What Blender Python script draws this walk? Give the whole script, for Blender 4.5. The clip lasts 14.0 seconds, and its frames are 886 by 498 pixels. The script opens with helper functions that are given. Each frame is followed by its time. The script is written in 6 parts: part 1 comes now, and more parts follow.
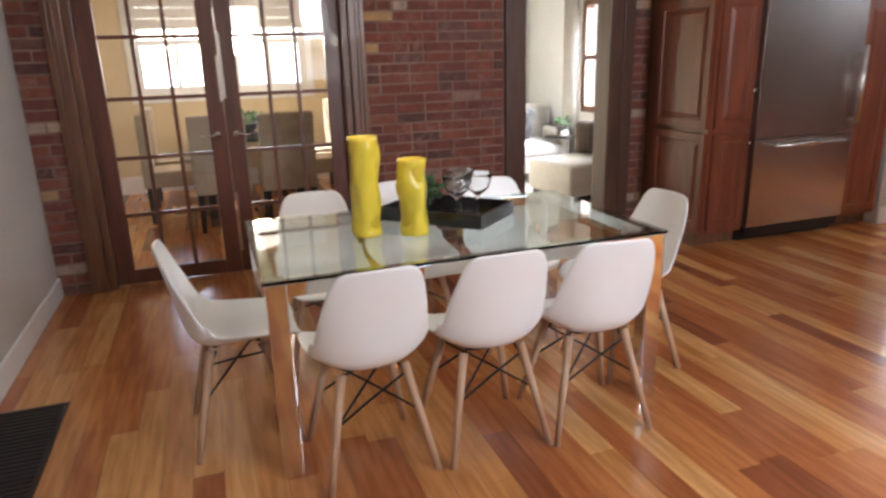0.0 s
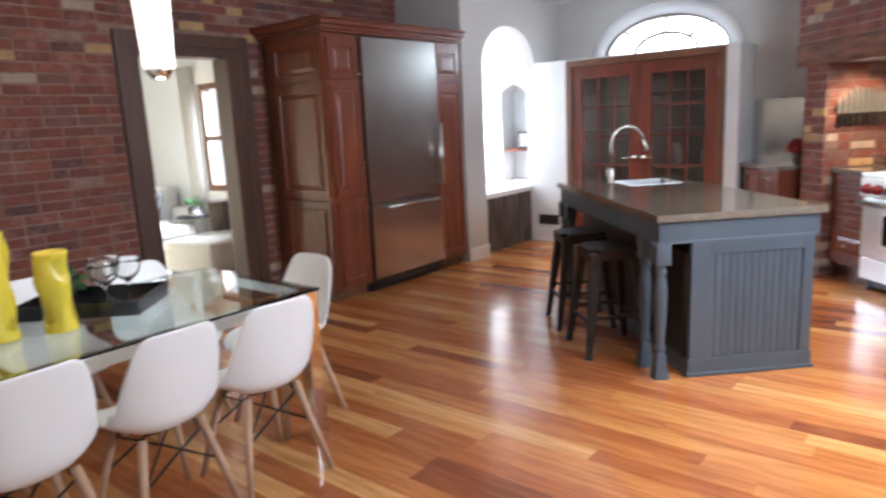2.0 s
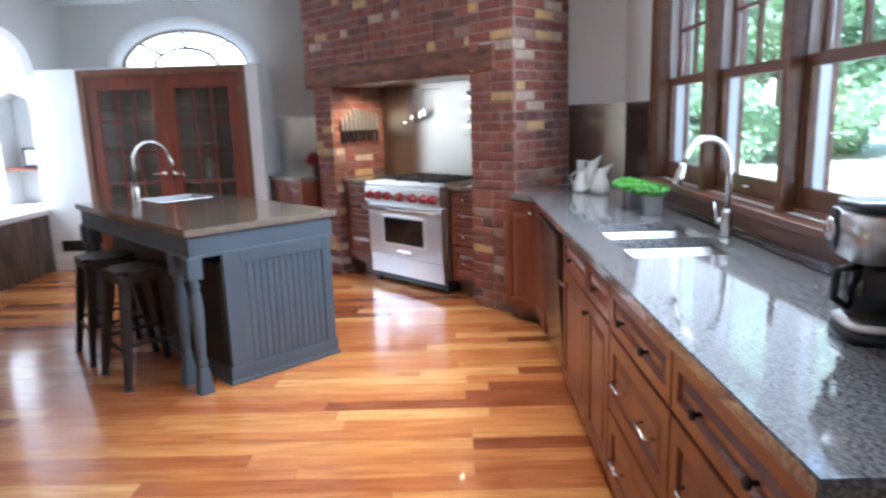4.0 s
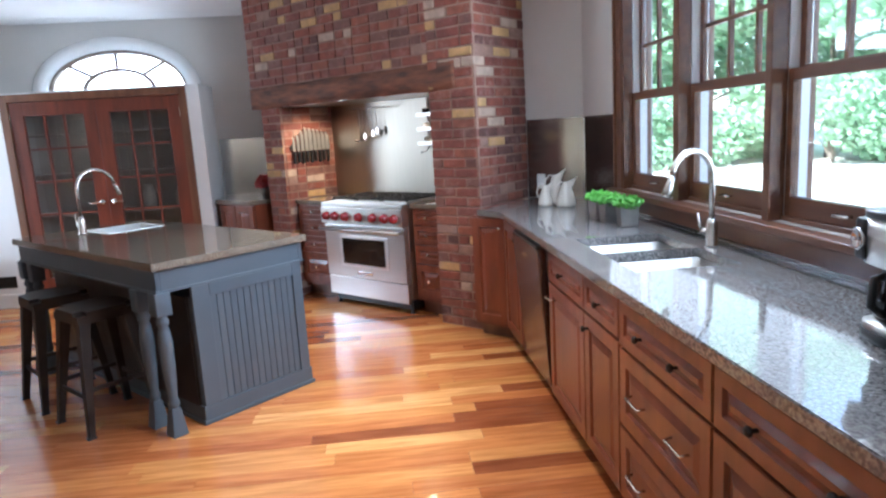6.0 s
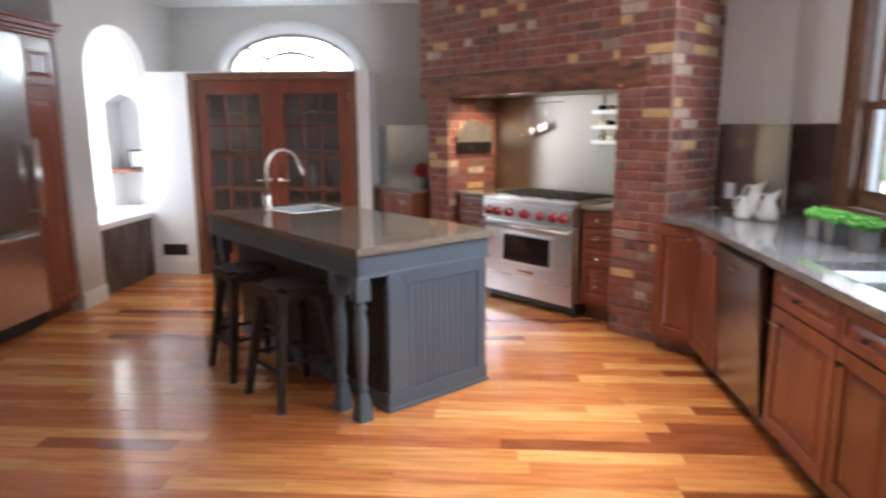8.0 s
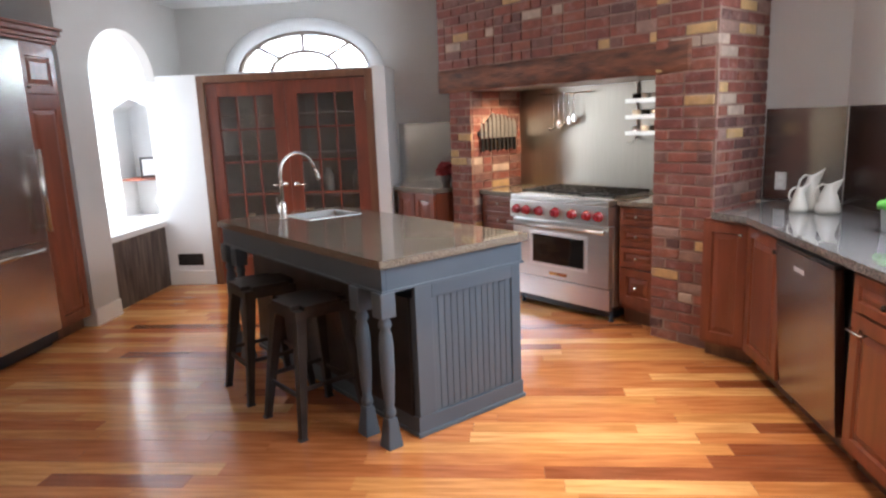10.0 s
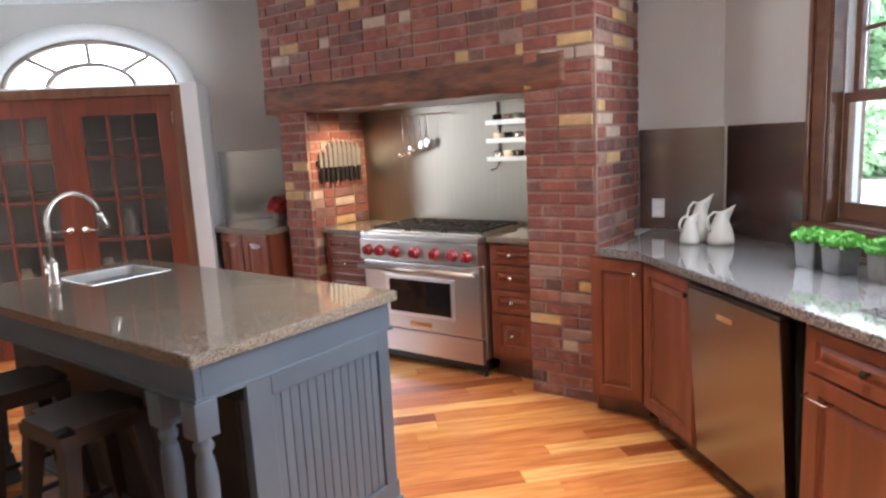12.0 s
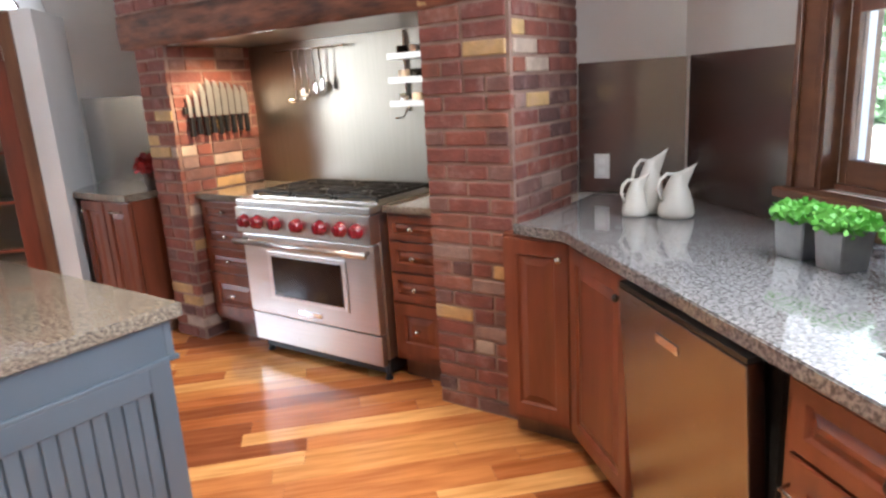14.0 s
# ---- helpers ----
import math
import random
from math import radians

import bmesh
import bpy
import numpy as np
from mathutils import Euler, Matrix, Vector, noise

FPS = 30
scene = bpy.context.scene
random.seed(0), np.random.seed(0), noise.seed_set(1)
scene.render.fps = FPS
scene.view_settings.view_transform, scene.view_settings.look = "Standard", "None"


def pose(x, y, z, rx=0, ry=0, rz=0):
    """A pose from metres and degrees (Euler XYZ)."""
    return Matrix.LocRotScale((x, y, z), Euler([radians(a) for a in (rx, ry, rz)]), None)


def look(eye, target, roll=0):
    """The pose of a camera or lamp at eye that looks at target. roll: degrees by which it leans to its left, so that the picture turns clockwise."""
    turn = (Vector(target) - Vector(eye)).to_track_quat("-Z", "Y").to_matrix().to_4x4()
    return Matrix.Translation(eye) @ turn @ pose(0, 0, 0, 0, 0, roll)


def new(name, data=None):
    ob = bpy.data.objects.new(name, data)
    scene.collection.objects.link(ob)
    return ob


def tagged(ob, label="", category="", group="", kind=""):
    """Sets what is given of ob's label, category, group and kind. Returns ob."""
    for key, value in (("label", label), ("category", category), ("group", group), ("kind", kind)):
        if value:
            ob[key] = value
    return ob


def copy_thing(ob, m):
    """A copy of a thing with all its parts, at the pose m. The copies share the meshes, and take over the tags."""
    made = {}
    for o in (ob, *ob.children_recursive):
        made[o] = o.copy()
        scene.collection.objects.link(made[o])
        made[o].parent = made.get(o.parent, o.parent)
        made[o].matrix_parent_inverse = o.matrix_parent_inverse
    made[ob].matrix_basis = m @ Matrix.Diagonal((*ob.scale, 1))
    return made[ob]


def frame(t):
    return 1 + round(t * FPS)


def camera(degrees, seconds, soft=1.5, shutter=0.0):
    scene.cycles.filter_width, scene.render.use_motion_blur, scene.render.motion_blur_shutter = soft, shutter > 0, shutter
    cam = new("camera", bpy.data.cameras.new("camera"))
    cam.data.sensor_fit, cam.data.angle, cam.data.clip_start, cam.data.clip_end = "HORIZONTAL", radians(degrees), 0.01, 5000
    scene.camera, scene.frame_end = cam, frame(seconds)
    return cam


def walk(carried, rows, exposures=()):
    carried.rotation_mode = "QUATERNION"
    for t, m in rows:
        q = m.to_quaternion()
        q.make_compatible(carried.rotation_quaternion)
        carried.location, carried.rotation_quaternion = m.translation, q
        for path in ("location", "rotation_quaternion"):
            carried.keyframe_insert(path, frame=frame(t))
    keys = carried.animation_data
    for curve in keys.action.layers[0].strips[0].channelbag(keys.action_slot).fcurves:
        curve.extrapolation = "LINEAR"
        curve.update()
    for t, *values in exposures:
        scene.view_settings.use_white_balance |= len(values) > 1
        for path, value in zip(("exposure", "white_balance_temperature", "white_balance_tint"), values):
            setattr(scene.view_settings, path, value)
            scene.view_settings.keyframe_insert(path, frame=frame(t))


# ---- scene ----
cam = camera(67.9, 14.0, soft=2.4, shutter=0.4)
PATH = [
    (0, (0.551, 0.695, 1.444), (1.177, 2.51, 0.884), -1.7),
    (0.5, (0.545, 0.600, 1.402), (1.342, 2.373, 0.931), -2.0),
    (1, (0.465, 0.487, 1.434), (1.407, 2.169, 0.903), -2.6),
    (1.5, (0.366, 0.516, 1.46), (1.63, 2.006, 1.031), -3.7),
    (2, (0.339, 0.527, 1.468), (1.862, 1.766, 1.084), -2.9),
    (2.5, (0.333, 0.494, 1.482), (2.068, 1.427, 1.135), -2.4),
    (3, (0.35, 0.447, 1.49), (2.229, 1.054, 1.174), -2.4),
    (3.5, (0.348, 0.405, 1.475), (2.295, 0.717, 1.14), -1.7),
    (4, (0.349, 0.394, 1.449), (2.31, 0.431, 1.059), -1.9),
    (4.2, (0.332, 0.386, 1.453), (2.286, 0.342, 1.030), -1.9),
    (6.3, (0.473, 0.678, 1.486), (2.434, 0.489, 1.142), -3.1),
    (6.5, (0.55, 0.692, 1.476), (2.514, 0.496, 1.154), -2.6),
    (7, (0.604, 0.899, 1.485), (2.556, 0.601, 1.171), -2.1),
    (7.5, (0.576, 1.086, 1.498), (2.531, 0.887, 1.127), -2.0),
    (8, (0.561, 1.163, 1.52), (2.522, 1.294, 1.149), -0.3),
    (8.2, (0.530, 1.166, 1.545), (2.479, 1.434, 1.186), -0.2),
    (10.3, (0.976, 1.276, 1.505), (2.933, 1.432, 1.120), -3.1),
    (10.5, (1.051, 1.331, 1.497), (3.011, 1.435, 1.115), -3.1),
    (11, (1.297, 1.432, 1.521), (3.258, 1.298, 1.15), -2.2),
    (11.5, (1.475, 1.458, 1.511), (3.42, 1.162, 1.151), -2.1),
    (12, (1.714, 1.328, 1.519), (3.663, 1.022, 1.192), -3.0),
    (12.5, (1.927, 1.228, 1.495), (3.877, 0.926, 1.171), -3.2),
    (13, (2.183, 1.123, 1.475), (4.13, 0.85, 1.109), -3.2),
    (13.5, (2.384, 0.913, 1.456), (4.313, 0.586, 1.043), -4.8),
    (14, (2.534, 0.707, 1.444), (4.447, 0.366, 0.968), -3.4),
]
walk(cam, [(t, look(eye, target, roll)) for t, eye, target, roll in PATH], exposures=[(0.0, 2.5, 6400, 16), (2.0, 2.58, 5900, 12), (4.0, 2.53, 5400, 9), (6.5, 2.56, 5450, 9), (8.0, 2.54, 6100, 13), (10.4, 2.59, 6100, 12), (11.6, 2.76, 6050, 12), (14.0, 2.8, 6100, 11)])

# ---- light ----
world = bpy.data.worlds.new("sky")
scene.world = world
world.use_nodes = True
wn = world.node_tree.nodes
sky = wn.new("ShaderNodeTexSky")
sky.sky_type, sky.sun_disc = "NISHITA", False
sky.sun_elevation, sky.sun_rotation = radians(44), radians(335)
wn["Background"].inputs["Strength"].default_value = 0.15
world.node_tree.links.new(sky.outputs["Color"], wn["Background"].inputs["Color"])


def lamp(name, kind, m, energy, color=(1, 1, 1), **more):
    data = bpy.data.lights.new(name, kind)
    data.energy, data.color = energy, color
    for key in more:
        if key == "angle":
            data.angle = more[key]
        if key == "size":
            data.shape, data.size, data.size_y = "RECTANGLE", more[key][0], more[key][1]
        if key == "spot":
            data.spot_size, data.spot_blend = radians(more[key]), 0.9
        if key == "spread":
            data.spread = radians(more[key])
        if key == "radius":
            data.shadow_soft_size = more[key]
    ob = new(name, data)
    ob.matrix_world = m
    return ob


sun = lamp("sun", "SUN", look((0, 0, 10), (1.2, -2.6, 7.2)), 5.0, (1.0, 0.95, 0.88), angle=radians(0.6))
# sky light that comes in through the real openings
DAY = (0.89, 0.95, 1.0)
lamp("window_daylight", "AREA", look((3.2, -0.73, 2.09), (3.0, 1.6, 1.72)), 17, DAY, size=(2.2, 0.62))
lamp("window_daylight", "AREA", look((3.23, -0.75, 1.74), (3.1, 1.6, 1.5)), 2.2, DAY, size=(2.2, 1.26))
lamp("alcove_daylight", "AREA", look((6.6, 5.9, 1.55), (6.7, 3.5, 0.6)), 7, DAY, size=(0.8, 1.3))
lamp("dining_daylight", "AREA", look((0.8, 9.35, 1.4), (0.9, 6, 0.9)), 2, DAY, size=(2.2, 0.8))
lamp("living_daylight", "AREA", look((4.82, 6.96, 1.4), (3.3, 7.7, 0.7)), 26, DAY, size=(0.9, 1.1), spread=110)
lamp("fanlight_daylight", "AREA", look((7.9, 3.25, 2.27), (6, 3.25, 1.5)), 4, (0.82, 0.92, 1.0), size=(1.2, 0.35))
# lamps of the house, and three ceiling lamps added as fill
WARM = (1.0, 0.83, 0.62)
# only the first is known; the rest are unseen fill over floor and chairs
DOWN_FILL = ((6.19, 3.27, 24), (4.6, 0.85, 31), (3.1, 0.6, 36), (1.6, 1.4, 2))
for x, y, power in DOWN_FILL:
    lamp("down_and_fill_light", "SPOT", look((x, y, 2.73), (x, y, 0)), power, WARM, spot=80, radius=0.05)
for x in (1.09, 1.86):
    lamp("pendant_light", "POINT", look((x, 3.27, 1.62), (x, 3.27, 0)), 0.9, WARM, radius=0.05)
lamp("chandelier_light", "POINT", look((0.92, 7.95, 1.68), (0.92, 7.95, 0)), 9, WARM, radius=0.15)
lamp("hood_light", "SPOT", look((5.79, 0.39, 1.74), (5.85, 0.33, 0)), 3.5, (1.0, 0.74, 0.45), spot=140, radius=0.03)
lamp("hood_light", "SPOT", look((6.50, 1.08, 1.74), (6.75, 1.25, 0.7)), 10, (1.0, 0.72, 0.42), spot=140, radius=0.03)

# ---- materials ----


def mat(name, color, rough=0.5, metal=0.0, color2=None, scale=6.0, bump=0.0, bscale=40.0, stretch=(1, 1, 1), coat=0.0, detail=6.0,
        lo=0.35, hi=0.65, vary=0.0, spec=None, rvary=0.0):
    """A procedural surface: two colours mixed by noise, fine relief, and a shift from piece to piece."""
    m = bpy.data.materials.new(name)
    m.use_nodes = True
    t = m.node_tree
    b = t.nodes["Principled BSDF"]
    b.inputs["Roughness"].default_value, b.inputs["Metallic"].default_value = rough, metal
    b.inputs["Coat Weight"].default_value = coat
    if spec is not None:
        b.inputs["Specular IOR Level"].default_value = spec
    co = t.nodes.new("ShaderNodeTexCoord")
    mp = t.nodes.new("ShaderNodeMapping")
    mp.inputs["Scale"].default_value = stretch
    t.links.new(co.outputs["Object"], mp.inputs["Vector"])
    src = mp.outputs["Vector"]
    info = t.nodes.new("ShaderNodeObjectInfo")
    add = t.nodes.new("ShaderNodeVectorMath")
    add.operation = "MULTIPLY_ADD"
    t.links.new(info.outputs["Random"], add.inputs[0])
    add.inputs[1].default_value = (37.0, 53.0, 71.0)
    t.links.new(src, add.inputs[2])
    src = add.outputs["Vector"]
    nz = t.nodes.new("ShaderNodeTexNoise")
    nz.inputs["Scale"].default_value, nz.inputs["Detail"].default_value = scale, detail
    t.links.new(src, nz.inputs["Vector"])
    ramp = t.nodes.new("ShaderNodeValToRGB")
    c2 = color2 or tuple(min(1, c * 0.86) for c in color)
    ramp.color_ramp.elements[0].position, ramp.color_ramp.elements[1].position = lo, hi
    ramp.color_ramp.elements[0].color, ramp.color_ramp.elements[1].color = (*color, 1), (*c2, 1)
    t.links.new(nz.outputs["Fac"], ramp.inputs["Fac"])
    out = ramp.outputs["Color"]
    if vary:
        hsv = t.nodes.new("ShaderNodeHueSaturation")
        mr = t.nodes.new("ShaderNodeMapRange")
        mr.inputs["To Min"].default_value, mr.inputs["To Max"].default_value = 1 - vary, 1 + vary
        t.links.new(info.outputs["Random"], mr.inputs["Value"])
        t.links.new(mr.outputs["Result"], hsv.inputs["Value"])
        t.links.new(out, hsv.inputs["Color"])
        out = hsv.outputs["Color"]
    t.links.new(out, b.inputs["Base Color"])
    if rvary:
        mr2 = t.nodes.new("ShaderNodeMapRange")
        mr2.inputs["To Min"].default_value, mr2.inputs["To Max"].default_value = max(0, rough - rvary), rough + rvary
        t.links.new(nz.outputs["Fac"], mr2.inputs["Value"])
        t.links.new(mr2.outputs["Result"], b.inputs["Roughness"])
    if bump:
        n2 = t.nodes.new("ShaderNodeTexNoise")
        n2.inputs["Scale"].default_value, n2.inputs["Detail"].default_value = bscale, 5
        t.links.new(src, n2.inputs["Vector"])
        bp = t.nodes.new("ShaderNodeBump")
        bp.inputs["Strength"].default_value, bp.inputs["Distance"].default_value = bump, 0.01
        t.links.new(n2.outputs["Fac"], bp.inputs["Height"])
        t.links.new(bp.outputs["Normal"], b.inputs["Normal"])
    return m


def palette(m, colors, island=False):
    """Recolours a material so that each piece takes one of the colours by chance."""
    t = m.node_tree
    src = t.nodes.new("ShaderNodeNewGeometry").outputs["Random Per Island"] if island else t.nodes.new("ShaderNodeObjectInfo").outputs["Random"]
    ramp = t.nodes.new("ShaderNodeValToRGB")
    ramp.color_ramp.interpolation = "CONSTANT"
    el = ramp.color_ramp.elements
    total, at = sum(w for w, c in colors), 0
    for n, (w, c) in enumerate(colors):
        e = el[n] if n < 2 else el.new(min(0.999, at / total))
        e.position, e.color = min(0.999, at / total), (*c, 1)
        at += w
    t.links.new(src, ramp.inputs["Fac"])
    mix = t.nodes.new("ShaderNodeMix")
    mix.data_type, mix.blend_type = "RGBA", "MULTIPLY"
    mix.inputs["Factor"].default_value = 1.0
    b = t.nodes["Principled BSDF"]
    old = b.inputs["Base Color"].links[0].from_socket
    t.links.new(old, mix.inputs["A"])
    t.links.new(ramp.outputs["Color"], mix.inputs["B"])
    t.links.new(mix.outputs["Result"], b.inputs["Base Color"])
    return m


BRICKS = [(30, (0.235, 0.07, 0.046)), (26, (0.2, 0.062, 0.046)), (16, (0.265, 0.092, 0.057)), (12, (0.19, 0.088, 0.069)), (4, (0.3, 0.18, 0.14)),
          (6, (0.54, 0.34, 0.145)), (4.5, (0.48, 0.36, 0.275)), (6, (0.125, 0.055, 0.046))]
PLANKS = [(22, (0.52, 0.2, 0.066)), (18, (0.6, 0.275, 0.092)), (16, (0.43, 0.146, 0.048)), (12, (0.7, 0.37, 0.14)), (7, (0.28, 0.086, 0.033)), (14, (0.56, 0.228, 0.075))]
GRAINY = dict(color=(1.02, 1.0, 1.0), color2=(0.6, 0.62, 0.66), detail=10, lo=0.3, hi=0.75)
M_brick = palette(mat("brick", rough=0.85, scale=14, bump=0.5, bscale=60, **GRAINY), BRICKS)
M_brick_far = palette(mat("brick_rest", rough=0.85, scale=14, bump=0.5, bscale=60, **GRAINY), BRICKS, True)


def blotch(m, color, lo, hi, amount):
    """Pale uneven patches, as of old mortar smears and wear."""
    t = m.node_tree
    co, nz, ramp, mix = (t.nodes.new(k) for k in ("ShaderNodeNewGeometry", "ShaderNodeTexNoise", "ShaderNodeMapRange", "ShaderNodeMix"))
    nz.inputs["Scale"].default_value, nz.inputs["Detail"].default_value, nz.inputs["Roughness"].default_value = 9.0, 9.0, 0.7
    t.links.new(co.outputs["Position"], nz.inputs["Vector"])
    ramp.inputs["From Min"].default_value, ramp.inputs["From Max"].default_value, ramp.inputs["To Max"].default_value = lo, hi, amount
    t.links.new(nz.outputs["Fac"], ramp.inputs["Value"])
    mix.data_type = "RGBA"
    b = t.nodes["Principled BSDF"]
    old = b.inputs["Base Color"].links[0].from_socket
    t.links.new(ramp.outputs["Result"], mix.inputs["Factor"])
    t.links.new(old, mix.inputs["A"])
    mix.inputs["B"].default_value = (*color, 1)
    t.links.new(mix.outputs["Result"], b.inputs["Base Color"])


for m in (M_brick, M_brick_far):
    blotch(m, (0.38, 0.25, 0.215), 0.52, 0.78, 0.7)
M_mortar = mat("mortar", (0.3, 0.195, 0.15), 0.95, color2=(0.21, 0.125, 0.098), bump=0.5, bscale=90)
M_plank = palette(mat("floor_wood", rough=0.2, scale=3, stretch=(12, 1.1, 1), color=(1.06, 1.06, 1.06), color2=(0.74, 0.67, 0.6), bump=0.02, bscale=25, coat=0.25, rvary=0.06), PLANKS)
M_plank_far = palette(mat("floor_wood_rest", rough=0.2, scale=3, stretch=(12, 1.1, 1), color=(1.06, 1.06, 1.06), color2=(0.74, 0.67, 0.6), bump=0.02, bscale=25, coat=0.25, rvary=0.06), PLANKS, True)
M_gap = mat("floor_gap", (0.05, 0.02, 0.012), 0.6)
M_wall = mat("wall_grey_paint", (0.56, 0.545, 0.52), 0.85, color2=(0.53, 0.515, 0.49), scale=2, bump=0.04, bscale=180)
M_living = mat("wall_white_paint", (0.74, 0.76, 0.78), 0.85, color2=(0.71, 0.73, 0.75), scale=2, bump=0.04, bscale=180)
M_cream = mat("wall_cream_paint", (0.66, 0.55, 0.36), 0.85, color2=(0.63, 0.52, 0.335), scale=2, bump=0.04, bscale=180)
M_white = mat("white_paint", (0.78, 0.78, 0.77), 0.6, color2=(0.74, 0.74, 0.73), scale=3, bump=0.03, bscale=160)
M_ceil = mat("ceiling_paint", (0.8, 0.8, 0.79), 0.9, color2=(0.77, 0.77, 0.76), scale=2, bump=0.04, bscale=150)
M_wood = mat("cherry_wood", (0.205, 0.057, 0.027), 0.33, color2=(0.14, 0.037, 0.018), scale=2.2, stretch=(7, 7, 0.8), coat=0.25, bump=0.03, bscale=30, vary=0.07)
M_trim = mat("stained_trim", (0.19, 0.085, 0.042), 0.42, color2=(0.12, 0.05, 0.026), scale=2.5, stretch=(8, 8, 0.9), coat=0.12, bump=0.05, bscale=40, vary=0.08)
M_jamb = mat("dark_stained_lining", (0.105, 0.048, 0.028), 0.45, color2=(0.07, 0.03, 0.018), scale=2.5, stretch=(8, 8, 0.9), coat=0.1, bump=0.05, bscale=40)
M_fanbar = mat("taupe_painted_bar", (0.26, 0.2, 0.16), 0.6, color2=(0.21, 0.16, 0.13), scale=5)
M_red = mat("mahogany_door", (0.2, 0.046, 0.023), 0.38, color2=(0.12, 0.033, 0.019), scale=2.4, stretch=(8, 8, 0.9), coat=0.2, bump=0.03, bscale=40, vary=0.06)
M_french = mat("brown_stained_door", (0.15, 0.05, 0.028), 0.4, color2=(0.095, 0.032, 0.02), scale=2.4, stretch=(8, 8, 0.9), coat=0.15, bump=0.03, bscale=40, vary=0.06)
M_winwood = mat("window_wood", (0.17, 0.068, 0.03), 0.4, color2=(0.11, 0.04, 0.02), scale=2.6, stretch=(1.0, 8, 8), coat=0.2, bump=0.04, bscale=40, vary=0.08)
M_closet = mat("closet_lining", (0.2, 0.17, 0.14), 0.8, color2=(0.17, 0.145, 0.12), scale=3)
M_beam = mat("rough_beam", (0.24, 0.088, 0.045), 0.75, color2=(0.06, 0.026, 0.018), scale=6, stretch=(0.9, 3, 4), bump=1.0, bscale=16, lo=0.3, hi=0.7)
M_steel = mat("brushed_steel", (0.55, 0.53, 0.5), 0.25, 1.0, color2=(0.5, 0.48, 0.455), scale=9, stretch=(30, 30, 0.5), bump=0.03, bscale=60, rvary=0.05)
M_steelh = mat("brushed_steel_flat", (0.68, 0.665, 0.64), 0.3, 1.0, color2=(0.63, 0.615, 0.59), scale=9, stretch=(0.5, 0.5, 30), bump=0.03, bscale=60, rvary=0.05)
M_panel = mat("dull_steel_panel", (0.36, 0.345, 0.33), 0.23, 1.0, color2=(0.34, 0.325, 0.31), scale=9, stretch=(26, 26, 0.4), bump=0.015, bscale=60, rvary=0.02)
M_hearthsteel = mat("satin_hearth_steel", (0.34, 0.31, 0.27), 0.36, 1.0, color2=(0.31, 0.285, 0.25), scale=9, stretch=(26, 26, 0.4), bump=0.015, bscale=60, rvary=0.03)
M_sink = mat("sink_steel", (0.36, 0.36, 0.355), 0.36, 1.0, color2=(0.32, 0.32, 0.315), scale=12, bump=0.02, bscale=80)
M_satin = mat("satin_steel", (0.8, 0.79, 0.77), 0.38, 1.0, color2=(0.74, 0.73, 0.71), scale=12, bump=0.02, bscale=80)
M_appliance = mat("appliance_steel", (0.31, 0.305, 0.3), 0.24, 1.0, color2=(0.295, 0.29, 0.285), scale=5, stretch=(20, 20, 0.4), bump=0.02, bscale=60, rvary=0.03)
M_chrome = mat("chrome", (0.8, 0.8, 0.8), 0.08, 1.0, color2=(0.77, 0.77, 0.77))
M_nickel = mat("brushed_nickel", (0.62, 0.59, 0.54), 0.26, 1.0, color2=(0.57, 0.54, 0.5))
M_iron = mat("cast_iron", (0.018, 0.017, 0.017), 0.55, bump=0.2, bscale=120)
M_black = mat("black_plastic", (0.012, 0.012, 0.013), 0.3)
M_lacq = mat("black_lacquer", (0.012, 0.011, 0.012), 0.18, coat=0.4)
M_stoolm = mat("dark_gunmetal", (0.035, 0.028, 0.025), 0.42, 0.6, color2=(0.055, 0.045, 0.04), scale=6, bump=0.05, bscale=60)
M_island = mat("slate_blue_paint", (0.086, 0.108, 0.13), 0.45, color2=(0.071, 0.091, 0.112), scale=2, bump=0.03, bscale=90)
M_plastic = mat("white_shell_plastic", (0.86, 0.87, 0.86), 0.33, color2=(0.84, 0.85, 0.84), scale=2, bump=0.015, bscale=200)
M_beech = mat("pale_beech", (0.55, 0.36, 0.235), 0.45, color2=(0.47, 0.29, 0.18), scale=3, stretch=(9, 9, 1), bump=0.03, bscale=50, vary=0.08)
M_wire = mat("black_wire", (0.012, 0.012, 0.012), 0.4, 0.4)
M_yellow = mat("yellow_ceramic", (0.82, 0.64, 0.06), 0.18, color2=(0.75, 0.57, 0.045), scale=4, coat=0.15)
M_ceramic = mat("cream_ceramic", (0.6, 0.56, 0.5), 0.4, color2=(0.54, 0.5, 0.44), scale=5, coat=0.3, bump=0.05, bscale=50)
M_leaf = mat("herb_leaf", (0.13, 0.42, 0.05), 0.5, color2=(0.2, 0.55, 0.1), scale=18, vary=0.25)
M_knobred = mat("red_knob", (0.26, 0.01, 0.018), 0.22, coat=0.5)
M_dark = mat("dark_glass_coating", (0.012, 0.011, 0.011), 0.06)
M_ventm = mat("dark_vent_metal", (0.035, 0.028, 0.024), 0.5, 0.3)
M_bench = mat("weathered_dark_wood", (0.15, 0.115, 0.095), 0.65, color2=(0.045, 0.032, 0.027), scale=3, stretch=(7, 7, 0.8), bump=0.2, bscale=30)
M_fabric = mat("beige_upholstery", (0.4, 0.33, 0.23), 0.9, color2=(0.35, 0.285, 0.195), scale=30, bump=0.3, bscale=300)
M_linen = mat("white_linen", (0.74, 0.73, 0.71), 0.9, color2=(0.69, 0.68, 0.66), scale=20, bump=0.3, bscale=260)
